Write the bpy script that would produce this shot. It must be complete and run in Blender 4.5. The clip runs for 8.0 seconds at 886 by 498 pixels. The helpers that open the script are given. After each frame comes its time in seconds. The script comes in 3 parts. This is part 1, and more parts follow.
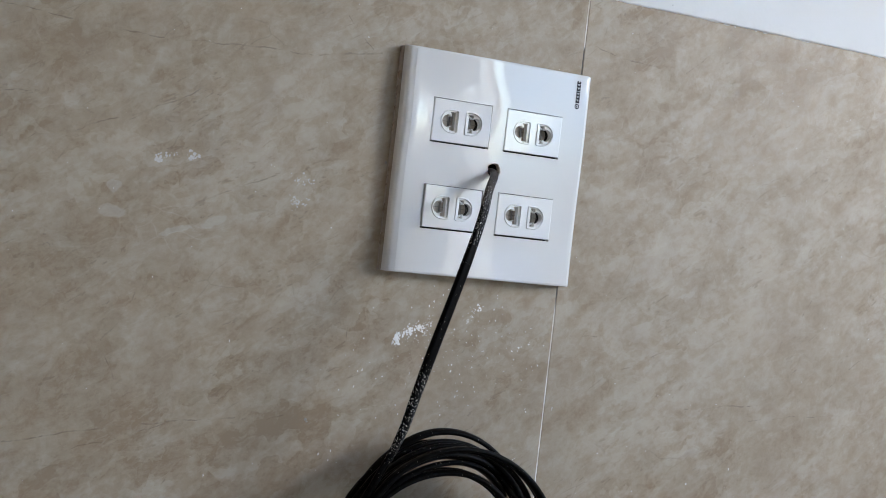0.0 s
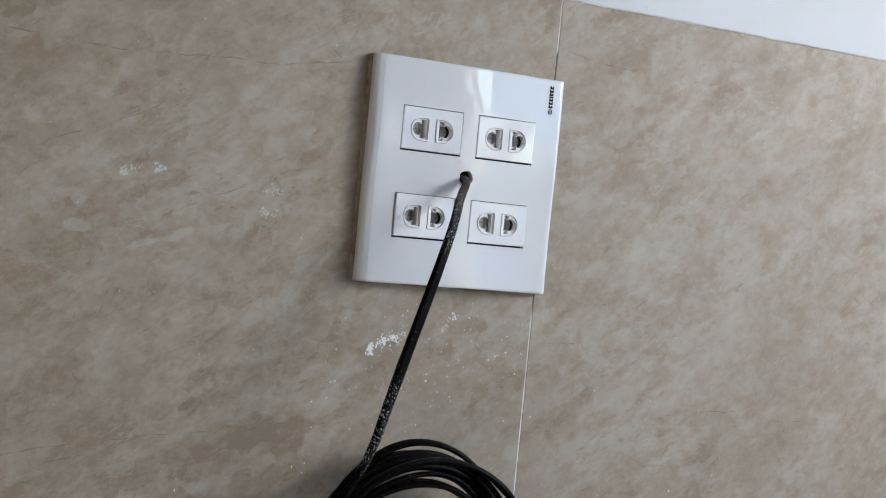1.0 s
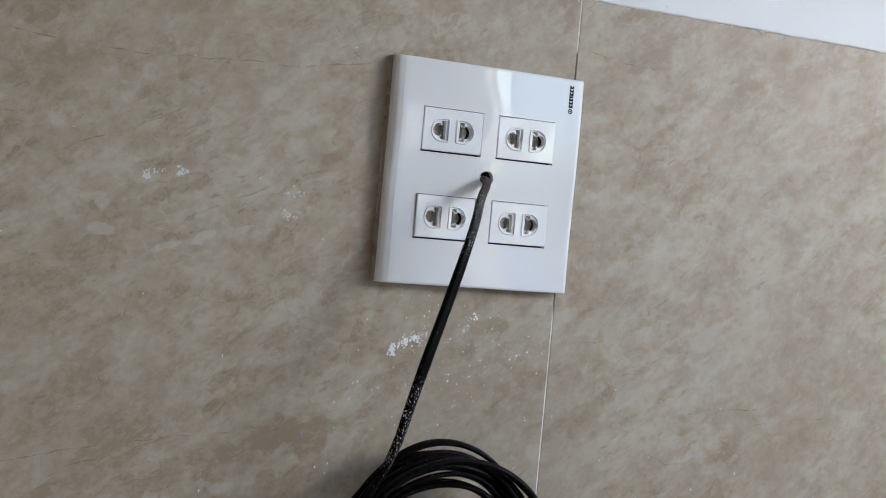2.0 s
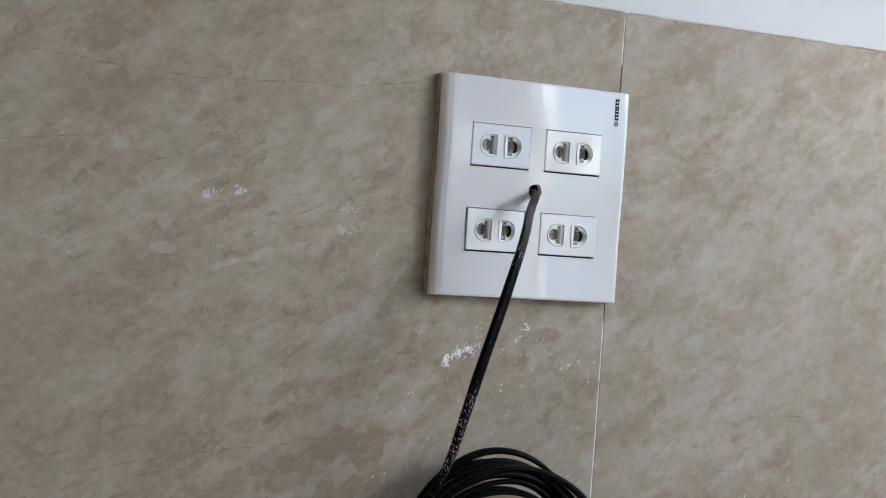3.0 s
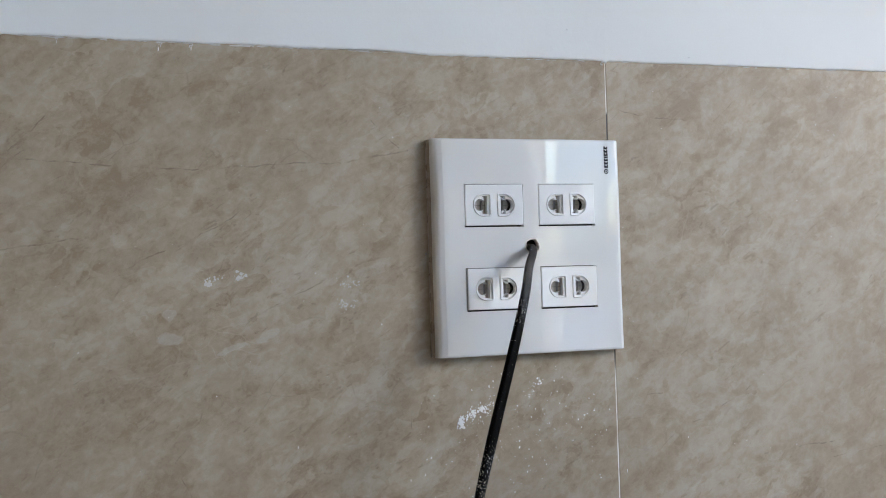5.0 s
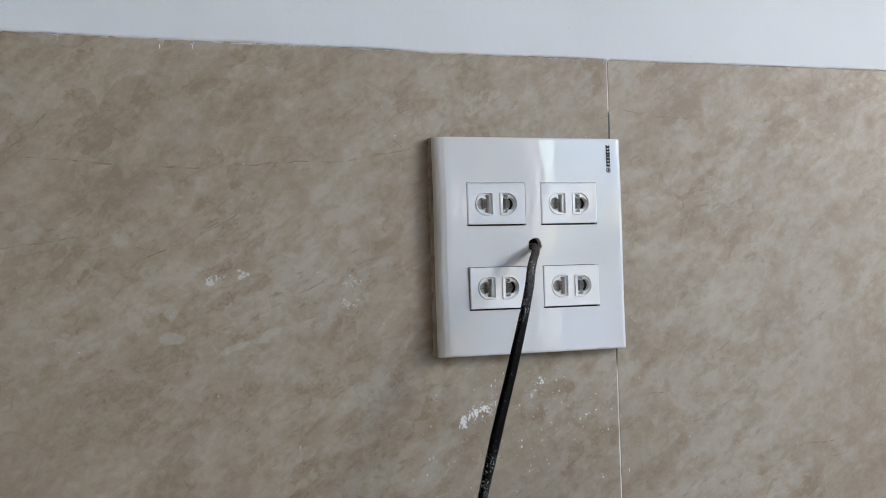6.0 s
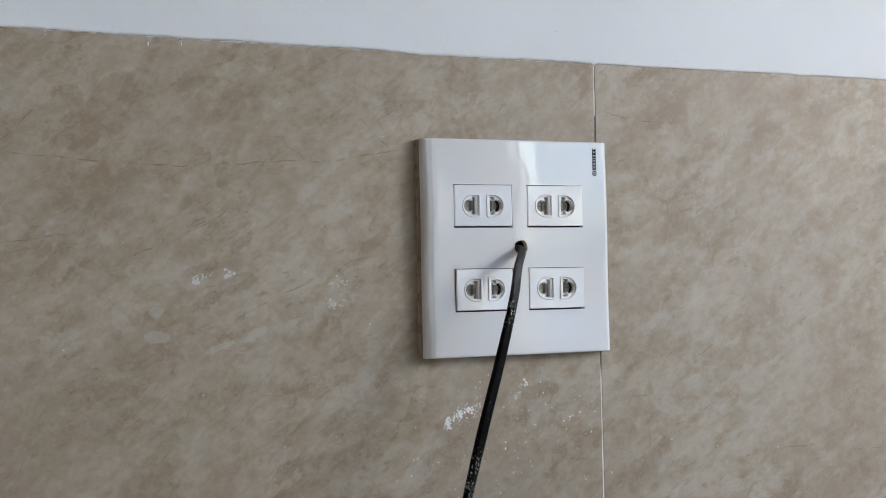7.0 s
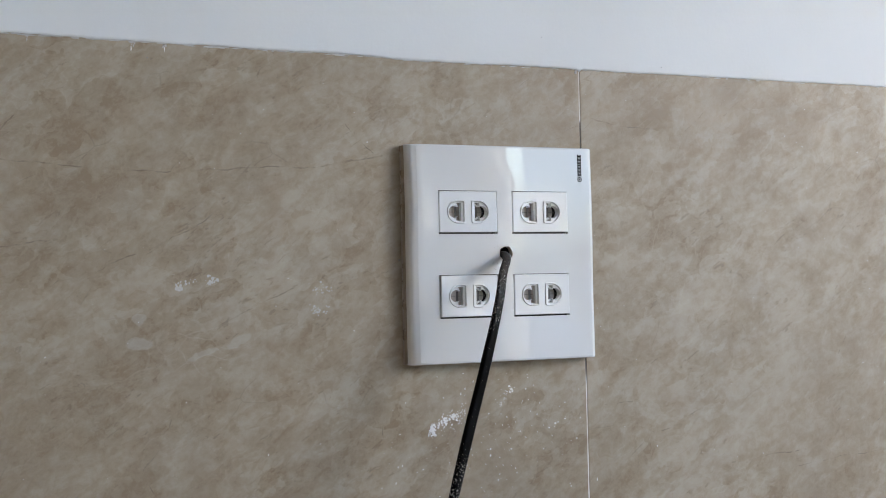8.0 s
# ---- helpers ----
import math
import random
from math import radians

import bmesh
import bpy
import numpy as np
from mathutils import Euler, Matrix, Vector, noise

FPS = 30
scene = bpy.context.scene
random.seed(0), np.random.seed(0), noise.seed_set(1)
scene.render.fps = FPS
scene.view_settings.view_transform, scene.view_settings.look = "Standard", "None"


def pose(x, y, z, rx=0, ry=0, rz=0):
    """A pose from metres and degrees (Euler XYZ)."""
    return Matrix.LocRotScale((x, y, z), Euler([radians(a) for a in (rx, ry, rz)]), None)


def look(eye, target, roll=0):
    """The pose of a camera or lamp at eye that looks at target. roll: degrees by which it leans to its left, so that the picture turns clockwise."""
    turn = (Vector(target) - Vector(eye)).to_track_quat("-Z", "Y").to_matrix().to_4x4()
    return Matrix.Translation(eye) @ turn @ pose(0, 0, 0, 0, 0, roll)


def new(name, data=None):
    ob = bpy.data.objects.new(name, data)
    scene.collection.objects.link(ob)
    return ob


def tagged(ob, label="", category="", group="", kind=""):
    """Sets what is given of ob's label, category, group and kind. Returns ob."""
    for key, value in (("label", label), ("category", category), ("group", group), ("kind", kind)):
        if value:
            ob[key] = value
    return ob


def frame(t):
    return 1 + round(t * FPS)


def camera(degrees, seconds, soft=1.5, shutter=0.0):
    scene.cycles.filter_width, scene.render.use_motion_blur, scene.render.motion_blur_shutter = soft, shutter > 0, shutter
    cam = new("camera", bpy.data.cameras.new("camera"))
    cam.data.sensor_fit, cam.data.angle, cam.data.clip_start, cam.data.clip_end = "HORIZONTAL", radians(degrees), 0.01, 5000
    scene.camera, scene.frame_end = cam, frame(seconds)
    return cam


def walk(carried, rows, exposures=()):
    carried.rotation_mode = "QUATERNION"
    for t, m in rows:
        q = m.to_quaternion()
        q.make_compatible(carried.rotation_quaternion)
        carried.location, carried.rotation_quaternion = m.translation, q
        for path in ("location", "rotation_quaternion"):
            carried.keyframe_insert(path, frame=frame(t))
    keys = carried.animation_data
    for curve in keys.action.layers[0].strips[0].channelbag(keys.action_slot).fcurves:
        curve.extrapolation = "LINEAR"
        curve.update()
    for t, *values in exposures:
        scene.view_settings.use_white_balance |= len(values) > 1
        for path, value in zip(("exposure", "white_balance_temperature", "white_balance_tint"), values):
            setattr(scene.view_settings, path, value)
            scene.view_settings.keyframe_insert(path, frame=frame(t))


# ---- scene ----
cam = camera(42.00, 8.0, soft=0.92)
# seconds, eye in metres, then yaw to the left of +y, pitch up and lean, in degrees
ROWS = [
    (0.0, -0.2764, -0.5753, 1.1686, -24.52, -1.27, 6.36),
    (0.5, -0.2762, -0.5762, 1.1697, -24.27, -1.26, 6.29),
    (1.0, -0.2564, -0.5777, 1.1741, -24.06, -1.22, 5.55),
    (1.2, -0.2509, -0.5793, 1.1767, -23.39, -1.50, 5.34),
    (2.3, -0.2603, -0.5785, 1.1774, -22.91, -1.60, 5.06),
    (2.5, -0.2608, -0.5830, 1.1747, -22.17, -1.34, 5.04),
    (3.0, -0.2651, -0.5909, 1.1743, -20.71, -0.85, 4.01),
    (3.5, -0.2655, -0.5939, 1.1741, -20.13, 0.07, 3.33),
    (4.0, -0.2645, -0.5938, 1.1773, -19.83, -0.14, 1.71),
    (4.2, -0.2622, -0.5973, 1.1786, -19.88, 0.24, -0.05),
    (4.5, -0.2570, -0.6000, 1.1829, -20.06, 1.12, -2.28),
    (4.7, -0.2521, -0.6021, 1.1819, -19.42, 1.61, -2.06),
    (5.8, -0.2547, -0.6014, 1.1812, -19.16, 1.69, -1.43),
    (6.0, -0.2584, -0.5973, 1.1821, -19.72, 1.56, -1.78),
    (6.5, -0.2616, -0.5955, 1.1832, -20.23, 1.32, -1.65),
    (7.0, -0.2654, -0.5954, 1.1817, -21.05, 1.64, -1.18),
    (7.5, -0.2650, -0.5949, 1.1792, -21.46, 2.08, -1.23),
    (8.0, -0.2627, -0.5943, 1.1819, -21.62, 1.92, -1.20),
]


def aimed(x, y, z, yaw, pitch, roll):
    a, b = radians(yaw), radians(pitch)
    ahead = Vector((-math.sin(a) * math.cos(b), math.cos(a) * math.cos(b), math.sin(b)))
    eye = Vector((x, y, z))
    return look(eye, eye + ahead, roll)


walk(cam, [(t, aimed(*row)) for t, *row in ROWS], exposures=[(0.0, 4.76, 7600, 8.7), (8.0, 4.69, 7850, 9.1)])

# ---- world and light ----
world = bpy.data.worlds.new("sky")
scene.world = world
world.use_nodes = True
wn = world.node_tree.nodes
sky = wn.new("ShaderNodeTexSky")
sky.sky_type, sky.sun_disc = "NISHITA", False
sky.sun_elevation, sky.sun_rotation = radians(48), radians(70)
sky.air_density, sky.dust_density = 1.0, 3.0
wn["Background"].inputs["Strength"].default_value = 0.15
world.node_tree.links.new(sky.outputs["Color"], wn["Background"].inputs["Color"])

# compact lamp added in the window opening, standing in for its brightest daylight
pane_light = bpy.data.lights.new("window_daylight", "AREA")
pane_light.shape, pane_light.size, pane_light.size_y = "RECTANGLE", 0.38, 0.34
pane_light.energy, pane_light.color = 0.27, (1.0, 0.995, 0.985)
lamp = new("window_daylight", pane_light)
lamp.matrix_world = look((0.965, -0.78, 1.52), (0.0, 0.0, 1.18))

# ---- materials ----
class Nodes:
    """A small builder of node materials."""

    def __init__(self, name):
        self.mat = bpy.data.materials.new(name)
        self.mat.use_nodes = True
        self.tree = self.mat.node_tree
        self.bsdf = self.tree.nodes["Principled BSDF"]

    def link(self, a, socket):
        if hasattr(a, "is_output"):
            self.tree.links.new(a, socket)
        else:
            socket.default_value = a

    def math(self, op, a, b=0.0, c=0.0, clamp=False):
        n = self.tree.nodes.new("ShaderNodeMath")
        n.operation, n.use_clamp = op, clamp
        for v, s in zip((a, b, c), n.inputs):
            self.link(v, s)
        return n.outputs[0]

    def vmath(self, op, a, b=(0, 0, 0), scale=None):
        n = self.tree.nodes.new("ShaderNodeVectorMath")
        n.operation = op
        self.link(a, n.inputs[0])
        if op not in ("LENGTH", "SCALE"):
            self.link(b, n.inputs[1])
        if scale is not None:
            self.link(scale, n.inputs["Scale"])
        return n.outputs["Value"] if op in ("LENGTH", "DOT_PRODUCT") else n.outputs["Vector"]

    def position(self):
        return self.tree.nodes.new("ShaderNodeNewGeometry").outputs["Position"]

    def random(self):
        return self.tree.nodes.new("ShaderNodeObjectInfo").outputs["Random"]

    def mapping(self, v, rot=(0, 0, 0), scale=(1, 1, 1)):
        n = self.tree.nodes.new("ShaderNodeMapping")
        self.link(v, n.inputs["Vector"])
        n.inputs["Rotation"].default_value = [radians(a) for a in rot]
        return self.vmath("MULTIPLY", n.outputs[0], tuple(scale))

    def noise(self, v, scale, detail=4.0, rough=0.55, distort=0.0, colour=False):
        n = self.tree.nodes.new("ShaderNodeTexNoise")
        self.link(v, n.inputs["Vector"])
        for key, value in (("Scale", scale), ("Detail", detail), ("Roughness", rough), ("Distortion", distort)):
            n.inputs[key].default_value = value
        return n.outputs["Color" if colour else 0]

    def cells(self, v, scale, feature="F1"):
        n = self.tree.nodes.new("ShaderNodeTexVoronoi")
        n.feature = feature
        self.link(v, n.inputs["Vector"])
        n.inputs["Scale"].default_value = scale
        return n

    def remap(self, v, a, b, lo=0.0, hi=1.0, smooth=True):
        n = self.tree.nodes.new("ShaderNodeMapRange")
        n.interpolation_type = "SMOOTHSTEP" if smooth else "LINEAR"
        self.link(v, n.inputs["Value"])
        for key, value in (("From Min", a), ("From Max", b), ("To Min", lo), ("To Max", hi)):
            n.inputs[key].default_value = value
        return n.outputs[0]

    def ramp(self, v, *stops):
        n = self.tree.nodes.new("ShaderNodeValToRGB")
        self.link(v, n.inputs[0])
        e = n.color_ramp.elements
        while len(e) < len(stops):
            e.new(0.5)
        for el, (at, c) in zip(e, stops):
            el.position, el.color = at, (*c, 1)
        return n.outputs[0]

    def mix(self, f, a, b, blend="MIX"):
        n = self.tree.nodes.new("ShaderNodeMix")
        n.data_type, n.blend_type = "RGBA", blend
        self.link(f, n.inputs[0])
        for v, s in ((a, n.inputs[6]), (b, n.inputs[7])):
            self.link((*v, 1) if isinstance(v, tuple) else v, s)
        return n.outputs[2]

    def bump(self, h, strength, distance):
        n = self.tree.nodes.new("ShaderNodeBump")
        n.inputs["Strength"].default_value, n.inputs["Distance"].default_value = strength, distance
        self.link(h, n.inputs["Height"])
        self.tree.links.new(n.outputs[0], self.bsdf.inputs["Normal"])

    def set(self, colour=None, rough=None, metal=None):
        if colour is not None:
            self.link((*colour, 1) if isinstance(colour, tuple) else colour, self.bsdf.inputs["Base Color"])
        if rough is not None:
            self.link(rough, self.bsdf.inputs["Roughness"])
        if metal is not None:
            self.bsdf.inputs["Metallic"].default_value = metal
        return self.mat


def segment(n, p, a, b, width):
    """1 on a thin line from a to b (x, z) on the wall, 0 away from it."""
    a, b = Vector((a[0], 0, a[1])), Vector((b[0], 0, b[1]))
    ba = b - a
    pa = n.vmath("SUBTRACT", p, tuple(a))
    h = n.math("DIVIDE", n.vmath("DOT_PRODUCT", pa, tuple(ba)), ba.length_squared, clamp=True)
    d = n.vmath("LENGTH", n.vmath("SUBTRACT", pa, n.vmath("SCALE", tuple(ba), scale=h)))
    return n.remap(d, width, width * 0.25)


def patch(n, p, x, z, rx, rz, lean=30, core=0.1):
    """A soft oval patch on the wall."""
    q = n.vmath("SUBTRACT", p, (x, 0, z))
    q = n.mapping(q, (0, lean, 0), (1, 1, 1))
    q = n.vmath("MULTIPLY", q, (1 / rx, 0, 1 / rz))
    return n.remap(n.vmath("LENGTH", q), 1.0, core)


def most(n, p, marks):
    """The strongest of several marks on the wall; each mark is a function of the place, taken one after the other."""
    out = marks[0](p)
    for mark in marks[1:]:
        q = n.vmath("ADD", p, n.vmath("SCALE", (1e-9, 0.0, 0.0), scale=out))
        out = n.math("MAXIMUM", out, mark(q))
    return out


def oval(n, *shape):
    return lambda q: patch(n, q, *shape)


def streak_line(n, a, b, width):
    return lambda q: segment(n, q, a, b, width)


VEINS = [
    [(-0.290, 1.251), (-0.2205, 1.2457), (-0.176, 1.2429)],
    [(-0.1645, 1.244), (-0.135, 1.2468), (-0.0951, 1.2476), (-0.0792, 1.2515)],
    [(-0.205, 1.197), (-0.1773, 1.2081), (-0.1582, 1.2184), (-0.1454, 1.2291)],
    [(-0.1761, 1.119), (-0.1809, 1.105), (-0.1911, 1.093), (-0.1819, 1.0749)],
    [(-0.150, 1.166), (-0.1271, 1.1761), (-0.1103, 1.1844)],
    [(0.0735, 1.1118), (0.0906, 1.1126)],
    [(0.082, 1.076), (0.102, 1.092), (0.122, 1.097), (0.147, 1.110)],
    [(-0.064, 1.1103), (-0.0642, 1.0965)],
    [(0.0683, 1.2790), (0.088, 1.2755), (0.1121, 1.2740)],
    [(-0.2750, 1.204), (-0.235, 1.209)],
    [(-0.172, 1.253), (-0.164, 1.262)],
    [(-0.205, 1.197), (-0.217, 1.190)],
    [(-0.0951, 1.2476), (-0.062, 1.2545)],
    [(-0.256, 1.262), (-0.246, 1.275)],
    [(-0.23, 1.043), (-0.18, 1.052), (-0.12, 1.058)],
    [(0.160, 1.072), (0.215, 1.076)],
]
FAINT_VEINS = [
    [(-0.0927, 1.1336), (-0.0888, 1.137), (-0.0837, 1.1403)],
    [(0.147, 1.110), (0.1575, 1.1174)],
    [(0.2681, 1.0866), (0.286, 1.1023), (0.3085, 1.1167)],
    [(0.2096, 1.0663), (0.2433, 1.0698), (0.2908, 1.0714)],
    [(0.2428, 1.1349), (0.2495, 1.1463)],
    [(-0.2153, 1.0344), (-0.1952, 1.0416), (-0.1756, 1.0471), (-0.1528, 1.0545)],
    [(-0.1077, 1.0537), (-0.1007, 1.059), (-0.0947, 1.0601)],
    [(-0.1916, 1.1998), (-0.1801, 1.2067)],
    [(0.1324, 1.273), (0.1457, 1.2852)],
    [(-0.0666, 1.2556), (-0.0822, 1.2708)],
]
LIGHTER = [
    (-0.0492, 1.2724, 0.020, 0.009), (-0.0047, 1.2873, 0.024, 0.012), (0.0815, 1.1987, 0.024, 0.007),
    (-0.0989, 1.2309, 0.040, 0.018), (-0.175, 1.093, 0.030, 0.022), (-0.060, 1.222, 0.030, 0.022),
    (0.030, 1.1286, 0.034, 0.010), (-0.09, 1.182, 0.026, 0.012), (0.13, 1.085, 0.040, 0.020),
    # the two broadest also paint the window side's extra light into the tile
    (0.145, 1.172, 0.070, 0.038), (0.17, 1.090, 0.130, 0.060), (0.20, 1.180, 0.120, 0.060), (0.145, 1.255, 0.034, 0.012), (-0.215, 1.205, 0.020, 0.010),
    (-0.2412, 1.1744, 0.032, 0.014), (-0.1163, 1.1698, 0.024, 0.012), (-0.093, 1.1221, 0.028, 0.016), (0.2289, 1.2567, 0.034, 0.009),
    (-0.1824, 1.2284, 0.022, 0.009), (-0.2097, 1.257, 0.018, 0.010), (0.1156, 1.2033, 0.018, 0.006), (0.1934, 1.139, 0.030, 0.014),
]
DARKER = [
    (-0.195, 1.275, 0.050, 0.012), (-0.165, 1.2288, 0.040, 0.010), (-0.225, 1.232, 0.045, 0.014),
    (0.1138, 1.2317, 0.030, 0.014), (0.215, 1.214, 0.036, 0.011), (-0.235, 1.12, 0.070, 0.030),
    # the broadest also paints the light's fall-off at lower left into the tile
    (-0.0889, 1.088, 0.050, 0.013), (-0.20, 1.045, 0.13, 0.050), (0.074, 1.190, 0.020, 0.006),
    (-0.098, 1.165, 0.026, 0.009), (0.10, 1.275, 0.050, 0.010), (-0.13, 1.285, 0.060, 0.012), (0.188, 1.238, 0.024, 0.008), (0.111, 1.222, 0.012, 0.014), (0.219, 1.18, 0.016, 0.034),
    (0.171, 1.158, 0.022, 0.007), (0.088, 1.078, 0.052, 0.010), (-0.16, 1.115, 0.060, 0.018), (-0.10, 1.055, 0.07, 0.020),
    (0.1788, 1.2703, 0.045, 0.008), (0.1257, 1.2099, 0.009, 0.020), (0.1692, 1.0645, 0.050, 0.014), (0.0743, 1.1248, 0.014, 0.006),
]


def tile_material():
    n = Nodes("beige_marble_tile")
    p = n.position()
    wob = n.vmath("SCALE", n.vmath("SUBTRACT", n.noise(p, 60, 3, 0.6, colour=True), (0.5, 0.5, 0.5)), scale=0.010)
    drift = n.vmath("SCALE", n.vmath("SUBTRACT", n.noise(p, 24, 4, 0.65, colour=True), (0.5, 0.5, 0.5)), scale=0.050)
    pw = n.vmath("ADD", n.vmath("ADD", p, wob), drift)
    pv = n.vmath("ADD", p, n.vmath("SCALE", wob, scale=0.45))
    far = n.vmath("SCALE", n.vmath("ADD", (1.7, 0.9, 2.3), (0, 0, 0)), scale=n.math("MULTIPLY", n.random(), 5.0))
    v = n.vmath("ADD", p, far)
    streak = n.mapping(v, (0, 32, 0), (1.0, 1.0, 2.6))
    clouds = n.noise(streak, 8.5, 8, 0.60, 0.9)
    mottle = n.noise(n.mapping(v, (0, 25, 0), (1, 1, 1.5)), 48, 8, 0.66, 0.6)
    grain = n.noise(v, 210, 6, 0.7, 0.4)
    torn = n.remap(n.noise(n.mapping(v, (0, 34, 0), (1, 1, 1.8)), 26, 7, 0.64, 1.4), 0.475, 0.535)
    flecks = n.remap(n.noise(n.mapping(v, (0, 40, 0), (1, 1, 1.4)), 85, 6, 0.66, 0.9), 0.46, 0.555)
    brushed = n.remap(n.noise(n.mapping(v, (0, 30, 0), (1, 1, 5.0)), 34, 6, 0.62, 0.5), 0.40, 0.62)
    tone = n.math("ADD", n.math("MULTIPLY", clouds, 0.24), n.math("ADD", n.math("MULTIPLY", mottle, 0.20), n.math("MULTIPLY", grain, 0.22)))
    tone = n.math("ADD", tone, n.math("ADD", n.math("MULTIPLY", torn, 0.034), n.math("MULTIPLY", flecks, 0.030)))
    tone = n.math("ADD", tone, n.math("MULTIPLY", brushed, 0.016))
    for size, push, share in ((30, 3.6, 0.075), (62, 3.0, 0.085), (130, 1.6, 0.060)):
        shards = n.tree.nodes.new("ShaderNodeSeparateColor")
        where = n.vmath("ADD", n.mapping(v, (0, 30, 0), (1, 1, 1.7)), n.vmath("SCALE", wob, scale=push))
        n.link(n.cells(where, size).outputs["Color"], shards.inputs[0])
        broken = n.math("MULTIPLY", n.math("SUBTRACT", shards.outputs[0], 0.5), n.remap(n.noise(v, 16, 3), 0.36, 0.60))
        tone = n.math("ADD", tone, n.math("MULTIPLY", broken, share))
    light = most(n, pw, [oval(n, *b) for b in LIGHTER])
    dark = most(n, n.vmath("ADD", pw, n.vmath("SCALE", (1e-9, 0.0, 0.0), scale=light)), [oval(n, *b) for b in DARKER])
    tone = n.math("ADD", tone, n.math("MULTIPLY", light, 0.044))
    tone = n.math("SUBTRACT", tone, n.math("MULTIPLY", dark, 0.058))
    tone = n.math("ADD", n.math("MULTIPLY", n.math("SUBTRACT", tone, 0.411), 0.86), 0.492)
    colour = n.ramp(tone, (0.36, (0.272, 0.200, 0.132)), (0.44, (0.340, 0.270, 0.193)), (0.51, (0.394, 0.328, 0.248)),
                    (0.59, (0.426, 0.366, 0.290)), (0.70, (0.468, 0.415, 0.345)))
    # rusty brown bloom
    rust = n.math("MULTIPLY", n.remap(n.noise(v, 19, 5, 0.6, 0.5), 0.54, 0.70), 0.30)
    colour = n.mix(rust, colour, (0.285, 0.212, 0.148))
    # pale crystal fragments and squiggles
    ridge = n.math("ABSOLUTE", n.math("SUBTRACT", n.noise(streak, 24, 5, 0.6, 1.6), 0.5))
    pale = n.math("MULTIPLY", n.remap(ridge, 0.030, 0.004), n.remap(n.noise(v, 17, 3), 0.50, 0.62))
    chips = most(n, n.vmath("ADD", n.vmath("ADD", p, wob), n.vmath("SCALE", (1e-9, 0.0, 0.0), scale=dark)), [
        oval(n, -0.1918, 1.1568, 0.0075, 0.0040, 5, 0.8), oval(n, -0.1913, 1.1688, 0.0045, 0.0032, 20, 0.8), oval(n, -0.1412, 1.1575, 0.007, 0.0028, 20, 0.75),
        oval(n, -0.160, 1.151, 0.010, 0.0018, 18, 0.7), oval(n, 0.168, 1.044, 0.012, 0.004, 20)])
    chips = n.math("MULTIPLY", chips, 0.5)
    colour = n.mix(n.math("MULTIPLY", n.math("MAXIMUM", n.math("MULTIPLY", pale, 0.10), chips), 0.55), colour, (0.52, 0.49, 0.44))
    # dark hairline veins
    lines = []
    for vein in VEINS:
        lines += [streak_line(n, a, b, 0.00055) for a, b in zip(vein, vein[1:])]
    for vein in FAINT_VEINS:
        lines += [streak_line(n, a, b, 0.00042) for a, b in zip(vein, vein[1:])]
    worn = n.remap(n.noise(p, 75, 3), 0.38, 0.58, 0.22, 1.0)
    crack = n.math("MULTIPLY", most(n, n.vmath("ADD", pv, n.vmath("SCALE", (1e-9, 0.0, 0.0), scale=chips)), lines), worn)
    bend = n.vmath("SCALE", n.vmath("SUBTRACT", n.noise(v, 22, 2, 0.5, colour=True), (0.5, 0.5, 0.5)), scale=0.045)
    bed = n.vmath("ADD", n.mapping(v, (0, 30, 0), (1, 1, 1.9)), bend)
    edge = n.cells(n.vmath("ADD", bed, n.vmath("SCALE", wob, scale=0.5)), 21, "DISTANCE_TO_EDGE").outputs["Distance"]
    hair = n.math("MULTIPLY", n.remap(edge, 0.016, 0.003), n.remap(n.noise(v, 33, 4), 0.54, 0.64))
    colour = n.mix(n.math("MULTIPLY", n.math("MAXIMUM", crack, n.math("MULTIPLY", hair, 0.40)), 0.47), colour, (0.115, 0.078, 0.052))
    lip = n.cells(n.vmath("ADD", n.vmath("ADD", bed, (0.37, 0.0, 0.11)), n.vmath("SCALE", wob, scale=0.9)), 44, "DISTANCE_TO_EDGE").outputs["Distance"]
    rubble = n.math("MAXIMUM", most(n, n.vmath("ADD", pw, n.vmath("SCALE", (1e-9, 0.0, 0.0), scale=crack)), [oval(n, -0.165, 1.148, 0.075, 0.030, 15), oval(n, -0.050, 1.272, 0.040, 0.014, 15), oval(n, 0.17, 1.048, 0.05, 0.02, 15)]),
                    n.math("MULTIPLY", n.remap(n.noise(v, 13, 3), 0.56, 0.66), 0.6))
    seams = n.math("MULTIPLY", n.math("MULTIPLY", n.remap(lip, 0.036, 0.008), rubble), n.remap(n.noise(v, 60, 3), 0.42, 0.60))
    colour = n.mix(n.math("MULTIPLY", seams, 0.22), colour, (0.53, 0.47, 0.395))
    # short dark and pale flecks along the grain
    ticks = n.noise(n.mapping(v, (0, 33, 0), (1, 1, 3.2)), 105, 4, 0.6, 0.8)
    grouped = n.remap(n.noise(v, 27, 4, 0.6), 0.46, 0.60)
    colour = n.mix(n.math("MULTIPLY", n.math("MULTIPLY", n.remap(ticks, 0.60, 0.68), grouped), 0.38), colour, (0.165, 0.118, 0.080))
    colour = n.mix(n.math("MULTIPLY", n.math("MULTIPLY", n.remap(ticks, 0.41, 0.35), grouped), 0.13), colour, (0.53, 0.485, 0.42))
    n.bump(n.math("ADD", n.noise(p, 900, 3), n.math("MULTIPLY", mottle, 0.6)), 0.10, 0.0006)
    n.bsdf.inputs["Specular IOR Level"].default_value = 0.35
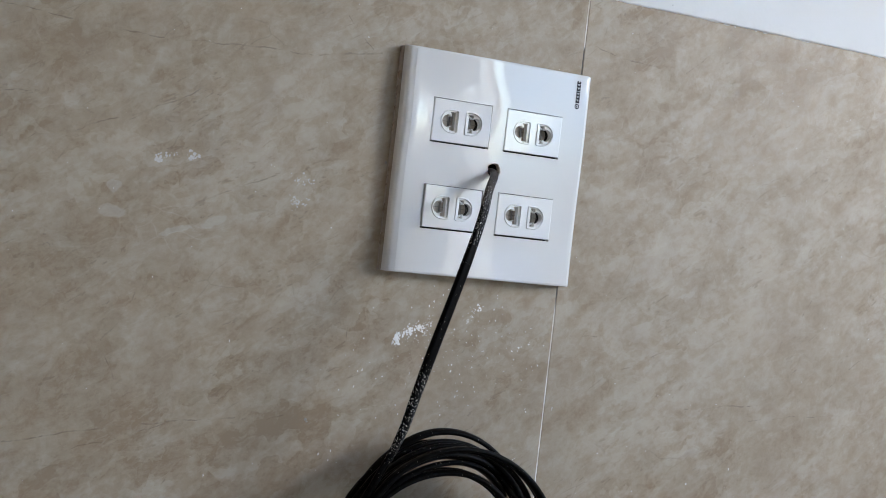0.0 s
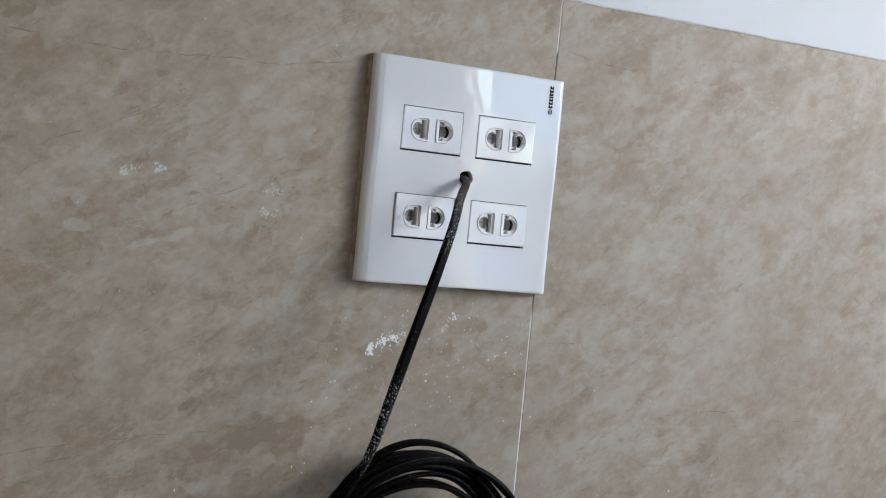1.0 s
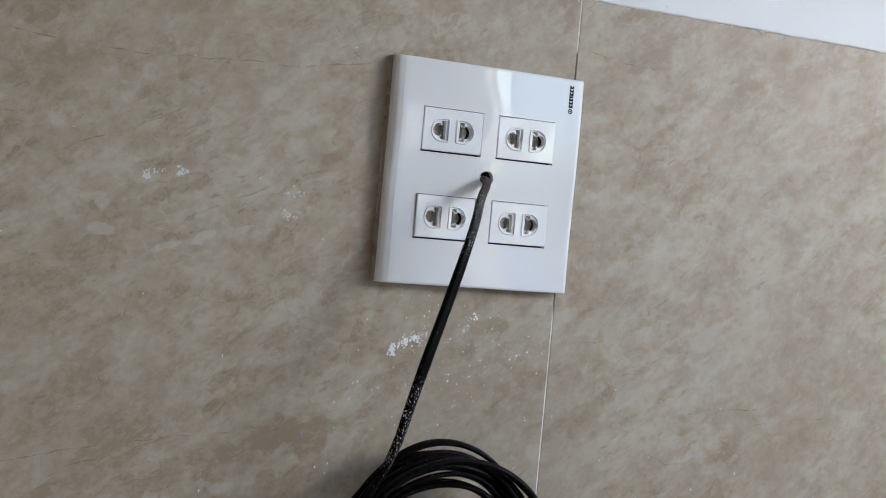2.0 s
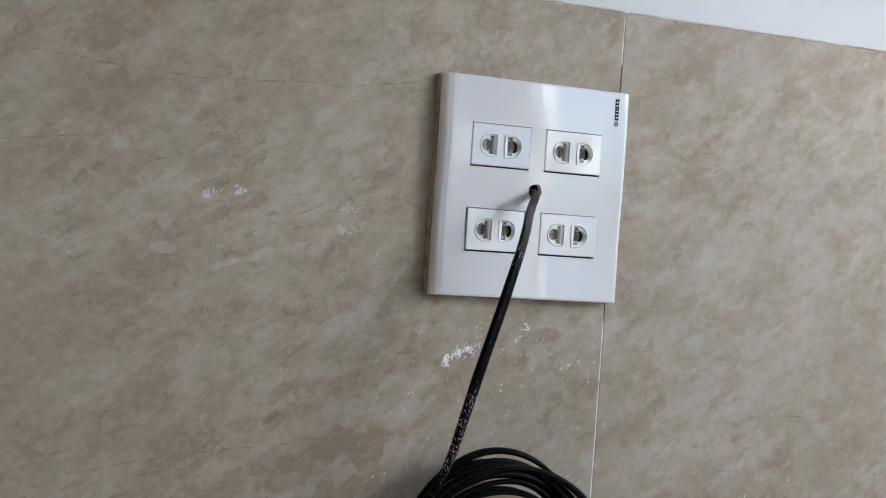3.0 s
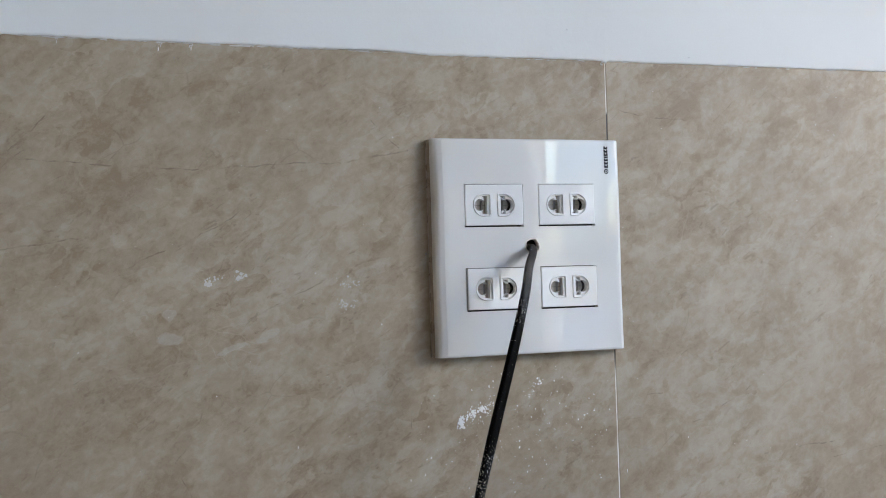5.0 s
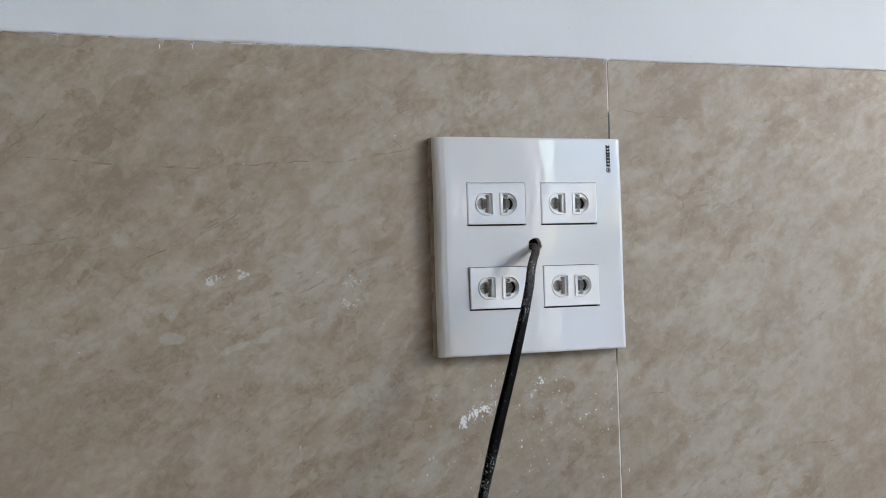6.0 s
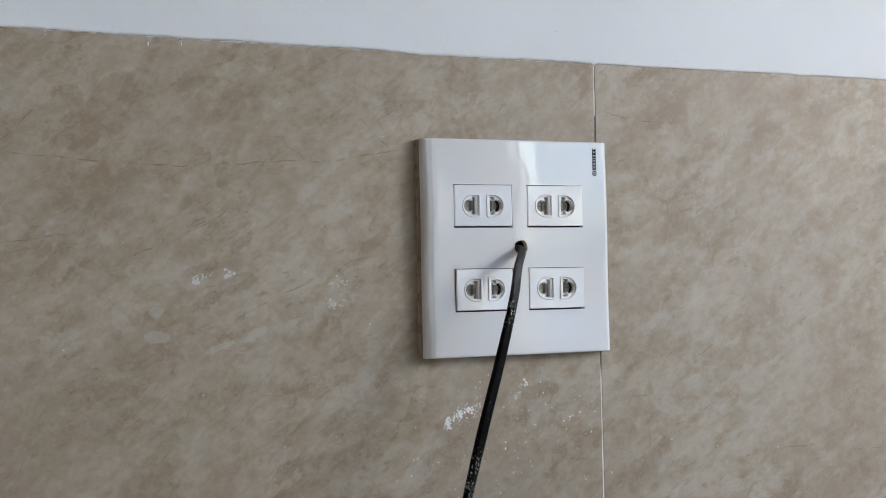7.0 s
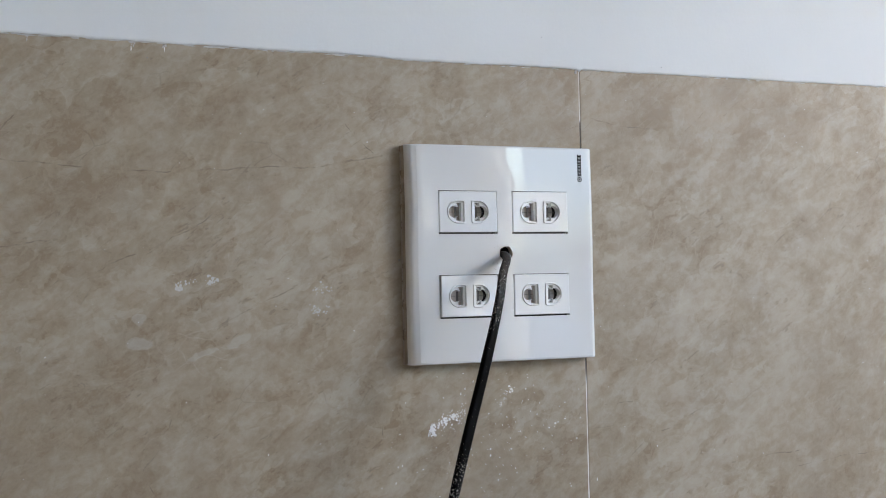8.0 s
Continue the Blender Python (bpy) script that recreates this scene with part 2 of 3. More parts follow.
    return n.set(colour, n.remap(n.noise(v, 130, 4), 0.3, 0.7, 0.42, 0.58))


def paint_material():
    n = Nodes("white_wall_paint")
    p = n.position()
    t = n.noise(p, 5, 5, 0.6)
    fine = n.noise(p, 420, 4, 0.6)
    n.bump(n.math("ADD", fine, n.math("MULTIPLY", n.noise(p, 40, 3), 2.0)), 0.13, 0.0006)
    return n.set(n.ramp(t, (0.3, (0.685, 0.69, 0.675)), (0.7, (0.735, 0.74, 0.725))), 0.7)


def grout_material():
    n = Nodes("tile_joint_grout")
    p = n.position()
    sep = n.tree.nodes.new("ShaderNodeSeparateXYZ")
    n.link(p, sep.inputs[0])
    z = sep.outputs["Z"]
    bare = n.math("MULTIPLY", n.remap(z, 1.120, 1.136), n.remap(z, 1.2790, 1.2760))
    filled = n.ramp(n.noise(p, 90, 4), (0.35, (0.60, 0.53, 0.44)), (0.55, (0.84, 0.81, 0.76)))
    return n.set(n.mix(bare, filled, (0.10, 0.085, 0.075)), 0.9)


def plastic_material(name, colour, rough, bump=0.0):
    n = Nodes(name)
    p = n.position()
    t = n.noise(p, 30, 4)
    c = n.mix(n.math("MULTIPLY", t, 0.10), colour, tuple(v * 0.86 for v in colour))
    n.bsdf.inputs["IOR"].default_value = 1.56
    if bump:
        n.bump(n.noise(p, 26, 2, 0.4), bump, 0.0012)
    return n.set(c, n.remap(n.noise(p, 160, 4), 0.3, 0.7, rough * 0.8, rough * 1.3))


def cable_material(name, dusty):
    n = Nodes(name)
    p = n.position()
    sep = n.tree.nodes.new("ShaderNodeSeparateXYZ")
    n.link(p, sep.inputs[0])
    z = sep.outputs["Z"]
    heavy = n.math("MULTIPLY", n.remap(z, 1.148, 1.166), n.remap(z, 1.198, 1.186, 0.35, 1.0))
    lower = n.math("MULTIPLY", n.remap(z, 1.036, 1.056), n.remap(z, 1.112, 1.086))
    amount = n.math("MAXIMUM", n.math("MULTIPLY", n.math("MAXIMUM", heavy, n.math("MULTIPLY", lower, 0.9)), 1.0 if dusty else 0.0), 0.16)
    speck = n.noise(n.mapping(p, (0, 12, 0), (1.0, 1.0, 0.6)), 1500, 3, 0.6)
    limit = n.math("SUBTRACT", 0.715, n.math("MULTIPLY", amount, 0.135))
    mask = n.math("MULTIPLY", n.math("SUBTRACT", speck, limit), 22, clamp=True)
    film = n.math("MULTIPLY", n.remap(z, 1.178, 1.192), n.remap(n.noise(p, 500, 3), 0.3, 0.6, 0.25, 0.75))
    base = n.mix(n.noise(p, 90, 4), (0.0016, 0.0016, 0.0017), (0.004, 0.0037, 0.0037))
    base = n.mix(film, base, (0.085, 0.072, 0.064))
    n.bump(n.noise(p, 700, 3), 0.12, 0.0004)
    n.bsdf.inputs["Specular IOR Level"].default_value = 0.035 if dusty else 0.06
    return n.set(n.mix(mask, base, (0.72, 0.70, 0.67)), n.remap(n.noise(p, 200, 3), 0.3, 0.7, 0.34, 0.5))


def plain_material(name, colour, rough, metal=0.0, scale=60, spread=0.2):
    n = Nodes(name)
    t = n.noise(n.position(), scale, 5)
    return n.set(n.mix(t, tuple(v * (1 - spread) for v in colour), tuple(min(1, v * (1 + spread)) for v in colour)), rough, metal)


TILE, PAINT, GROUT = tile_material(), paint_material(), grout_material()
CABLE, LEADSKIN = cable_material("black_sheath", False), cable_material("dusty_black_sheath", True)
COVER = plastic_material("glossy_white_plastic", (0.705, 0.695, 0.668), 0.015)
MODULE = plastic_material("white_socket_plastic", (0.80, 0.805, 0.79), 0.015)
BACKING = plastic_material("ivory_backing_plastic", (0.31, 0.245, 0.19), 0.3)
WELL = plain_material("brownish_shutter_plastic", (0.36, 0.315, 0.275), 0.5, 0, 300)
CONTACT = plain_material("dull_contact", (0.16, 0.145, 0.13), 0.5, 0.2, 300)
# near-black that paints the shade in gaps and recesses
GAP_SHADE = plain_material("gap_shade", (0.02, 0.018, 0.016), 0.8)
INK = plain_material("black_print", (0.004, 0.004, 0.005), 0.9)
RAWPLASTIC = plain_material("drilled_plastic", (0.68, 0.63, 0.58), 0.8, 0, 900, 0.3)
PLASTER = plain_material("dried_white_plaster", (0.82, 0.805, 0.78), 0.9, 0, 700, 0.1)
SMEAR = plain_material("thin_plaster_smear", (0.53, 0.51, 0.49), 0.9, 0, 900, 0.25)
DRILLDUST = plain_material("grey_drill_dust", (0.30, 0.285, 0.27), 0.9, 0, 900, 0.4)
CEMENT = plain_material("pale_cement_floor", (0.36, 0.345, 0.325), 0.6, 0, 8, 0.2)
ALUMINIUM = plain_material("grey_window_aluminium", (0.45, 0.45, 0.46), 0.4, 0.8)
WARM = plain_material("pale_warm_wall_paint", (0.64, 0.515, 0.42), 0.6, 0, 6, 0.08)
BEIGE = plain_material("beige_wall_paint", (0.30, 0.253, 0.21), 0.6, 0, 6, 0.08)
MORTAR = plain_material("grey_mortar", (0.30, 0.28, 0.26), 0.95, 0, 200)


# ---- building helpers ----
def part(name, bm, material, parent=None, label="", smooth=False, kind="", category="", group=""):
    me = bpy.data.meshes.new(name)
    bmesh.ops.recalc_face_normals(bm, faces=bm.faces)
    bm.to_mesh(me)
    bm.free()
    me.materials.append(material)
    if smooth:
        me.shade_smooth()
    ob = new(name, me)
    ob.parent = parent
    return tagged(ob, label, category, group, kind)


def empty(name, at, label, category, group="", kind=""):
    ob = new(name)
    ob.location = at
    return tagged(ob, label, category, group, kind)


def block(bm, x0, x1, y0, y1, z0, z1, bevel=0.0):
    made = bmesh.ops.create_cube(bm, size=1.0)["verts"]
    bmesh.ops.transform(bm, matrix=Matrix.LocRotScale(((x0 + x1) / 2, (y0 + y1) / 2, (z0 + z1) / 2), None, (x1 - x0, y1 - y0, z1 - z0)), verts=made)
    if bevel:
        edges = {e for v in made for e in v.link_edges}
        bmesh.ops.bevel(bm, geom=list(edges), offset=bevel, segments=2, profile=0.5, affect="EDGES")
    return bm


def box(name, x0, x1, y0, y1, z0, z1, material, parent=None, bevel=0.0, **tags):
    return part(name, block(bmesh.new(), x0, x1, y0, y1, z0, z1, bevel), material, parent, **tags)


def crumb(bm, rnd, x, z, rx, rz, high, turn=0.0, y=0.0):
    """A small flat chip of dried plaster on the wall."""
    k = 7
    c, s = math.cos(turn), math.sin(turn)
    base, top = [], []
    for i in range(k):
        a = 2 * math.pi * i / k
        r = rnd.uniform(0.45, 1.3)
        px, pz = rx * r * math.cos(a), rz * r * math.sin(a)
        base.append(bm.verts.new((x + c * px - s * pz, y + 0.0002, z + s * px + c * pz)))
        top.append(bm.verts.new((x + 0.7 * (c * px - s * pz), y - high * rnd.uniform(0.6, 1), z + 0.7 * (s * px + c * pz))))
    for i in range(k):
        bm.faces.new((base[i], base[(i + 1) % k], top[(i + 1) % k], top[i]))
    bm.faces.new(top)


# ---- the room ----
WEST, EAST, SOUTH, TOP = -2.2, 1.0, -3.4, 2.8
TILE_TOP, JOINT_X, JOINT, SIZE = 1.3078, 0.0606, 0.0007, 0.60

wall_north = box("wall_north", WEST - 0.15, EAST + 0.15, 0.0085, 0.16, 0.0, TOP, MORTAR,
                 label="masonry wall with beige tile dado below white plaster", category="wall", kind="structure")


def plaster_coat():
    """White skim coat above the tiles, with an uneven lower edge that laps onto them."""
    bm = bmesh.new()
    n, x0, x1 = 900, -0.50, 0.55
    rows = []
    for i in range(n + 1):
        x = x0 + (x1 - x0) * i / n
        v = Vector((x * 14, 0.3, 0))
        low = TILE_TOP + 0.0004 * noise.noise(v) + 0.0004 * noise.noise(v * 7) + 0.00035 * noise.noise(v * 31)
        if x < 0.0:
            low += -x * 0.0085 + (0.00045 if x < -0.05 else 0.0)
            low += 0.0006 * noise.noise(Vector((x * 30, 5, 2))) - 0.0003
        if abs(x - JOINT_X - 0.0002) < 0.0012:
            low -= 0.0012
        out = -0.0007 - 0.0004 * noise.noise(Vector((x * 50, 1, 7)))
        rows.append([bm.verts.new(q) for q in ((x, 0.009, low + 0.0001), (x, out * 0.3, low), (x, out * 0.85, low + 0.0004), (x, out, low + 0.0014),
                                               (x, -0.0009 - 0.0003 * noise.noise(Vector((x * 9, 3, 1))), low + 0.012), (x, -0.0009, 1.42))])
    for a, b in zip(rows, rows[1:]):
        for k in range(5):
            bm.faces.new((a[k], b[k], b[k + 1], a[k + 1]))
    return bm


part("plaster_edge", plaster_coat(), PAINT, wall_north, "white skim coat with a ragged lower edge", smooth=True)


def skim_smear():
    """Thin grey drags of filler where the skim coat runs out onto the tiles; the grey also paints the edge's shadow
    line.
    """
    rnd = random.Random(14)
    bm = bmesh.new()
    for _ in range(150):
        x = rnd.uniform(-0.36, -0.01) if rnd.random() < 0.75 else rnd.uniform(-0.01, 0.30)
        z = TILE_TOP - min(x, 0) * 0.0085 + (0.0005 if x < -0.05 else 0.0003)
        crumb(bm, rnd, x, z - rnd.uniform(0.0001, 0.0009), rnd.uniform(0.0012, 0.0060), rnd.uniform(0.00025, 0.0007), 0.0003, rnd.uniform(-0.10, 0.06), 0.0)
    for x in (0.0585, -0.1925, -0.1775, -0.243):
        for _ in range(5):
            crumb(bm, rnd, x + rnd.gauss(0, 0.0006), TILE_TOP - min(x, 0) * 0.0085 - rnd.uniform(0.0, 0.0026), 0.00035, rnd.uniform(0.0005, 0.0014), 0.0003)
    return bm


part("skim_smear", skim_smear(), SMEAR, wall_north, "thin grey drag of filler, with the edge's shadow line painted in")
box("plaster_upper", WEST, EAST, -0.0009, 0.0085, 1.42, TOP, PAINT, wall_north)
box("plaster_side", WEST, -0.50, -0.0009, 0.0085, TILE_TOP, 1.42, PAINT, wall_north)
box("plaster_side", 0.55, EAST, -0.0009, 0.0085, TILE_TOP, 1.42, PAINT, wall_north)
box("joint", JOINT_X - 0.003, JOINT_X + 0.003, 0.00025, 0.008, 0.71, TILE_TOP + 0.001, GROUT, wall_north, label="thin tile joint, partly filled with white grout")

# east wall round the window opening
WIN_Y0, WIN_Y1, WIN_Z0, WIN_Z1 = -2.41, -0.28, 0.85, 2.30
wall_east = empty("wall_east", (EAST, 0, 0), "beige wall with a wide window opening", "wall", kind="structure")
for y0, y1, z0, z1 in ((WIN_Y1, 0.0085, 0, TOP), (SOUTH, WIN_Y0, 0, TOP), (WIN_Y0, WIN_Y1, 0, WIN_Z0), (WIN_Y0, WIN_Y1, WIN_Z1, TOP)):
    w = box("wall_panel", EAST, EAST + 0.15, y0, y1, z0, z1, BEIGE)
    w.parent = wall_east
    w.matrix_parent_inverse = Matrix.Translation((-EAST, 0, 0))
box("wall_west", WEST - 0.15, WEST, SOUTH, 0.0085, 0, TOP, WARM, label="plain pale warm side wall", category="wall", kind="structure")
box("wall_south", WEST - 0.15, EAST + 0.15, SOUTH - 0.15, SOUTH, 0, TOP, BEIGE, label="plain beige back wall", category="wall", kind="structure")
box("floor", WEST - 0.15, EAST + 0.15, SOUTH - 0.15, 0.16, -0.12, 0, CEMENT, label="bare pale cement floor", category="floor", kind="structure")
box("ceiling", WEST - 0.15, EAST + 0.15, SOUTH - 0.15, 0.16, TOP, TOP + 0.12, PAINT, label="plain white ceiling", category="ceiling", kind="structure")
window = empty("window_1", (EAST + 0.07, 0, WIN_Z0), "grey aluminium window frame in the side wall", "window", kind="structure")
for name, y0, y1, z0, z1 in (("sill", WIN_Y0, WIN_Y1, WIN_Z0, WIN_Z0 + 0.05), ("head", WIN_Y0, WIN_Y1, WIN_Z1 - 0.05, WIN_Z1),
                             ("jamb", WIN_Y0, WIN_Y0 + 0.02, WIN_Z0 + 0.05, WIN_Z1 - 0.05), ("jamb", WIN_Y1 - 0.05, WIN_Y1, WIN_Z0 + 0.05, WIN_Z1 - 0.05),
                             ("mullion", -1.42, -1.37, WIN_Z0 + 0.05, WIN_Z1 - 0.05)):
    w = box(name, EAST + 0.05, EAST + 0.10, y0, y1, z0, z1, ALUMINIUM, bevel=0.004)
    w.parent = window
    w.matrix_parent_inverse = Matrix.Translation((-EAST - 0.07, 0, -WIN_Z0))


def glass_material(name, tint):
    n = Nodes(name)
    mixer = n.tree.nodes.new("ShaderNodeMixShader")
    clear, gloss = n.tree.nodes.new("ShaderNodeBsdfTransparent"), n.tree.nodes.new("ShaderNodeBsdfGlossy")
    clear.inputs[0].default_value, gloss.inputs["Roughness"].default_value = (*tint, 1), 0.02
    mixer.inputs[0].default_value = 0.06
    n.tree.links.new(clear.outputs[0], mixer.inputs[1])
    n.tree.links.new(gloss.outputs[0], mixer.inputs[2])
    n.tree.links.new(mixer.outputs[0], n.tree.nodes["Material Output"].inputs[0])
    return n.mat


TINTED = glass_material("tinted_window_glass", (0.435, 0.505, 0.60))
CLEAR = glass_material("clear_window_glass", (0.76, 0.80, 0.83))
for y0, y1, glass in ((WIN_Y0 + 0.02, -2.11, CLEAR), (-2.11, -1.42, TINTED), (-1.37, WIN_Y1 - 0.05, TINTED)):
    w = box("pane", EAST + 0.072, EAST + 0.078, y0, y1, WIN_Z0 + 0.05, WIN_Z1 - 0.05, glass)
    w.parent = window
    w.matrix_parent_inverse = Matrix.Translation((-EAST - 0.07, 0, -WIN_Z0))
box("ground", -60, 60, -60, 60, -0.30, -0.121, CEMENT, label="pale concrete ground outside the window", category="ground", kind="structure")

# ---- wall plate with four socket modules ----
CX, CZ, DEPTH = 0.0064, 1.2003, 0.0097
HALF_W, HALF_H, SIDE = 0.0535, 0.0600, 0.0034
MOD_W, MOD_H = 0.0342, 0.0227
MODULES = [(CX - 0.0222, 1.2234), (CX + 0.0219, 1.2234), (CX - 0.0222, 1.1771), (CX + 0.0219, 1.1771)]

plate = empty("wall_plate", (CX, 0, CZ), "glossy white four-socket wall plate drilled in the middle", "wall plate")


def front_y(x, z=CZ):
    """The moulded face of the cover: gently domed, hollowed along its two sides and drawn a little round the openings."""
    dx, dz = x - CX, z - CZ
    u = dx / HALF_W
    if u < 0:
        hollow = math.exp(-((dz - 0.023) / 0.022) ** 2) + 0.7 * math.exp(-((dz + 0.050) / 0.022) ** 2)
        turned = 0.00150 * abs(u) ** 3.3 * (0.15 + hollow)
    else:
        turned = 0.00090 * u ** 5 * (0.55 + 0.45 * math.sin(dz * 62 + 0.2))
    rows = math.exp(-((abs(dz) - 0.016) / 0.011) ** 2)
    dome = 0.0006 - (0.40 + 0.40 * rows * math.exp(-(dx / 0.018) ** 2)) * dx * dx
    drawn = dx * math.exp(-(dx / 0.016) ** 2) * (0.0075 * math.sin(dz * 88 - 0.5) + 0.0045 * math.sin(dz * 190 + 1.0))
    edge = 0.0008 * max(0.0, (-u - 0.93) / 0.07) ** 2.4
    return edge - DEPTH - dome - turned - drawn - 0.00014 * noise.noise(Vector((x * 30, 0, z * 24))) - 0.00005 * noise.noise(Vector((x * 42, 3, z * 75)))


def cover_mesh():
    bm = bmesh.new()
    gap = 0.0003
    openings = [(x - MOD_W / 2 - 0.00055, x + MOD_W / 2 + gap, z - MOD_H / 2 - 0.00085, z + MOD_H / 2 + gap) for x, z in MODULES]
    hole = (CX - 0.006, CX + 0.006, CZ - 0.006, CZ + 0.006)
    keep = openings + [hole]
    left, right, low, high = CX - HALF_W, CX + HALF_W, CZ - HALF_H, CZ + HALF_H

    def lines(a, b, marks, step):
        marks = sorted({round(v, 6) for v in [a, b, *marks]})
        out = []
        for p, q in zip(marks, marks[1:]):
            k = max(1, int((q - p) / step))
            out += [p + (q - p) * i / k for i in range(k)]
        return out + [b]

    xs = lines(left, right, [v for o in keep for v in o[:2]], 0.0016)
    zs = lines(low + 0.0012, high - 0.0012, [v for o in keep for v in o[2:]], 0.002)
    # cross-section: rounded flank, face, rounded flank; x, share of the depth, and the x that sets the depth
    flank = [(SIDE, 0.37), (SIDE - 0.0001, 0.55), (SIDE - 0.0005, 0.74), (SIDE - 0.0008, 0.80), (SIDE - 0.0013, 0.86), (0.0015, 0.925), (0.0009, 0.965), (0.0004, 0.99)]
    prof = [(left - a, b, left) for a, b in flank] + [(x, 1.0, x) for x in xs] + [(right + a, b, right) for a, b in reversed(flank)]
    rows = [(low, 0.36), (low, 0.90), (low + 0.0003, 0.97), *((z, 1.0) for z in zs), (high - 0.0003, 0.97), (high, 0.90), (high, 0.36)]
    grid = [[bm.verts.new((x, front_y(ref, z) * b * k if b * k > 0.36 else -DEPTH * 0.30, z)) for x, b, ref in prof] for z, k in rows]

    def inside(x, z):
        return any(a < x < b and c < z < d for a, b, c, d in keep)

    for i in range(len(rows) - 1):
        for j in range(len(prof) - 1):
            q = (grid[i][j], grid[i][j + 1], grid[i + 1][j + 1], grid[i + 1][j])
            mid = sum((v.co for v in q), Vector()) / 4
            if not inside(mid.x, mid.z):
                bm.faces.new(q)
    # a ragged drilled hole in the middle
    rim = [e for e in bm.edges if e.is_boundary and all(hole[0] - 1e-5 < v.co.x < hole[1] + 1e-5 and hole[2] - 1e-5 < v.co.z < hole[3] + 1e-5 for v in e.verts)]
    ring_verts = sorted({v for e in rim for v in e.verts}, key=lambda v: math.atan2(v.co.z - CZ, v.co.x - CX))
    inner = []
    for v in ring_verts:
        a = math.atan2(v.co.z - CZ, v.co.x - CX)
        inner.append(bm.verts.new((CX + 0.00405 * math.cos(a), front_y(CX) - 0.00002, CZ + 0.00405 * math.sin(a))))
    k = len(ring_verts)
    for i in range(k):
        bm.faces.new((ring_verts[i], ring_verts[(i + 1) % k], inner[(i + 1) % k], inner[i]))
    # turned-in edges of the openings
    for a, b, c, d in openings:
        es = [e for e in bm.edges if e.is_boundary and all(a - 1e-5 < v.co.x < b + 1e-5 and c - 1e-5 < v.co.z < d + 1e-5 for v in e.verts)]
        ext = bmesh.ops.extrude_edge_only(bm, edges=es)
        vs = [g for g in ext["geom"] if isinstance(g, bmesh.types.BMVert)]
        mx, mz = (a + b) / 2, (c + d) / 2
        for v in vs:
            v.co.y += 0.0035
            v.co.x += math.copysign(0.00012, mx - v.co.x)
            v.co.z += math.copysign(0.00012, mz - v.co.z)
    return bm


def under(ob, thing):
    """Parents ob, built at world places, under thing."""
    ob.parent = thing
    ob.matrix_parent_inverse = Matrix.Translation(thing.location).inverted()
    return ob


def crisp(ob, angle=32):
    ob.data.shade_smooth()
    ob.data.set_sharp_from_angle(angle=radians(angle))
    return ob


crisp(under(part("cover", cover_mesh(), COVER, label="glossy white moulded cover"), plate), 13)
under(box("backing_frame", CX - HALF_W - 0.0048, CX + HALF_W + 0.0036, -0.0031, -0.0001, CZ - HALF_H + 0.0002, CZ + HALF_H - 0.0002, BACKING, bevel=0.0004,
          label="ivory backing frame against the tile"), plate)
# thin dark sheet, painted shade behind the module gaps and the hole
under(box("inner_shade", CX - 0.047, CX + 0.047, -0.0042, -0.0033, CZ - 0.054, CZ + 0.054, GAP_SHADE, label="dark sheet painting the shade inside the plate"), plate)


def hole_lip():
    bm = bmesh.new()
    rnd = random.Random(4)
    k, rings = 40, []
    jag = [rnd.uniform(-0.00025, 0.00025) for _ in range(k)]
    for r, y in ((0.0046, 0.00012), (0.0043, -0.00025), (0.0039, -0.0002), (0.0037, 0.0006), (0.0036, 0.003)):
        rings.append([bm.verts.new((CX + (r + jag[i] * (0.5 if r > 0.004 else 1)) * math.cos(2 * math.pi * i / k),
                                    front_y(CX) + y, CZ + (r + jag[i]) * math.sin(2 * math.pi * i / k))) for i in range(k)])
    for a, b in zip(rings, rings[1:]):
        for i in range(k):
            bm.faces.new((a[i], a[(i + 1) % k], b[(i + 1) % k], b[i]))
    return bm


under(part("drilled_hole", hole_lip(), RAWPLASTIC, label="rough drilled edge of the cable hole", smooth=True), plate)


def outline(cx, cz, hw, hh, flip, k=14):
    """A D shape: half round on one side, square on the other. Points run round it."""
    pts = []
    for i in range(k + 1):
        a = math.pi / 2 + math.pi * i / k
        pts.append((cx - hw + hh * 1.0 + hh * math.cos(a) * 1.0, cz + hh * math.sin(a)))
    r = hh * 0.16
    for sx, sz, a0 in ((1, -1, -90), (1, 1, 0)):
        for i in range(4):
            a = radians(a0 + 30 * i)
            pts.append((cx + hw - r + r * math.cos(a), cz + sz * (hh - r) + r * math.sin(a)))
    return [(2 * cx - x, z) for x, z in reversed(pts)] if flip else pts


def aperture(cx, cz, flip, k=10):
    """The pin opening: a round hole run together with an upright slot."""
    r, slot_x, slot_w, slot_h = 0.0034, 0.0003, 0.0029, 0.0049
    pts = []
    for i in range(k + 1):
        a = radians(50) + radians(260) * i / k
        pts.append((cx - 0.0008 + r * math.cos(a), cz + r * math.sin(a)))
    x0, x1 = cx + slot_x, cx + slot_x + slot_w
    zc = r * math.sin(radians(50))
    pts += [(x0, cz - zc), (x0, cz - slot_h), (x1, cz - slot_h), (x1, cz + slot_h), (x0, cz + slot_h), (x0, cz + zc)]
    return [(2 * cx - x, z) for x, z in reversed(pts)] if flip else pts


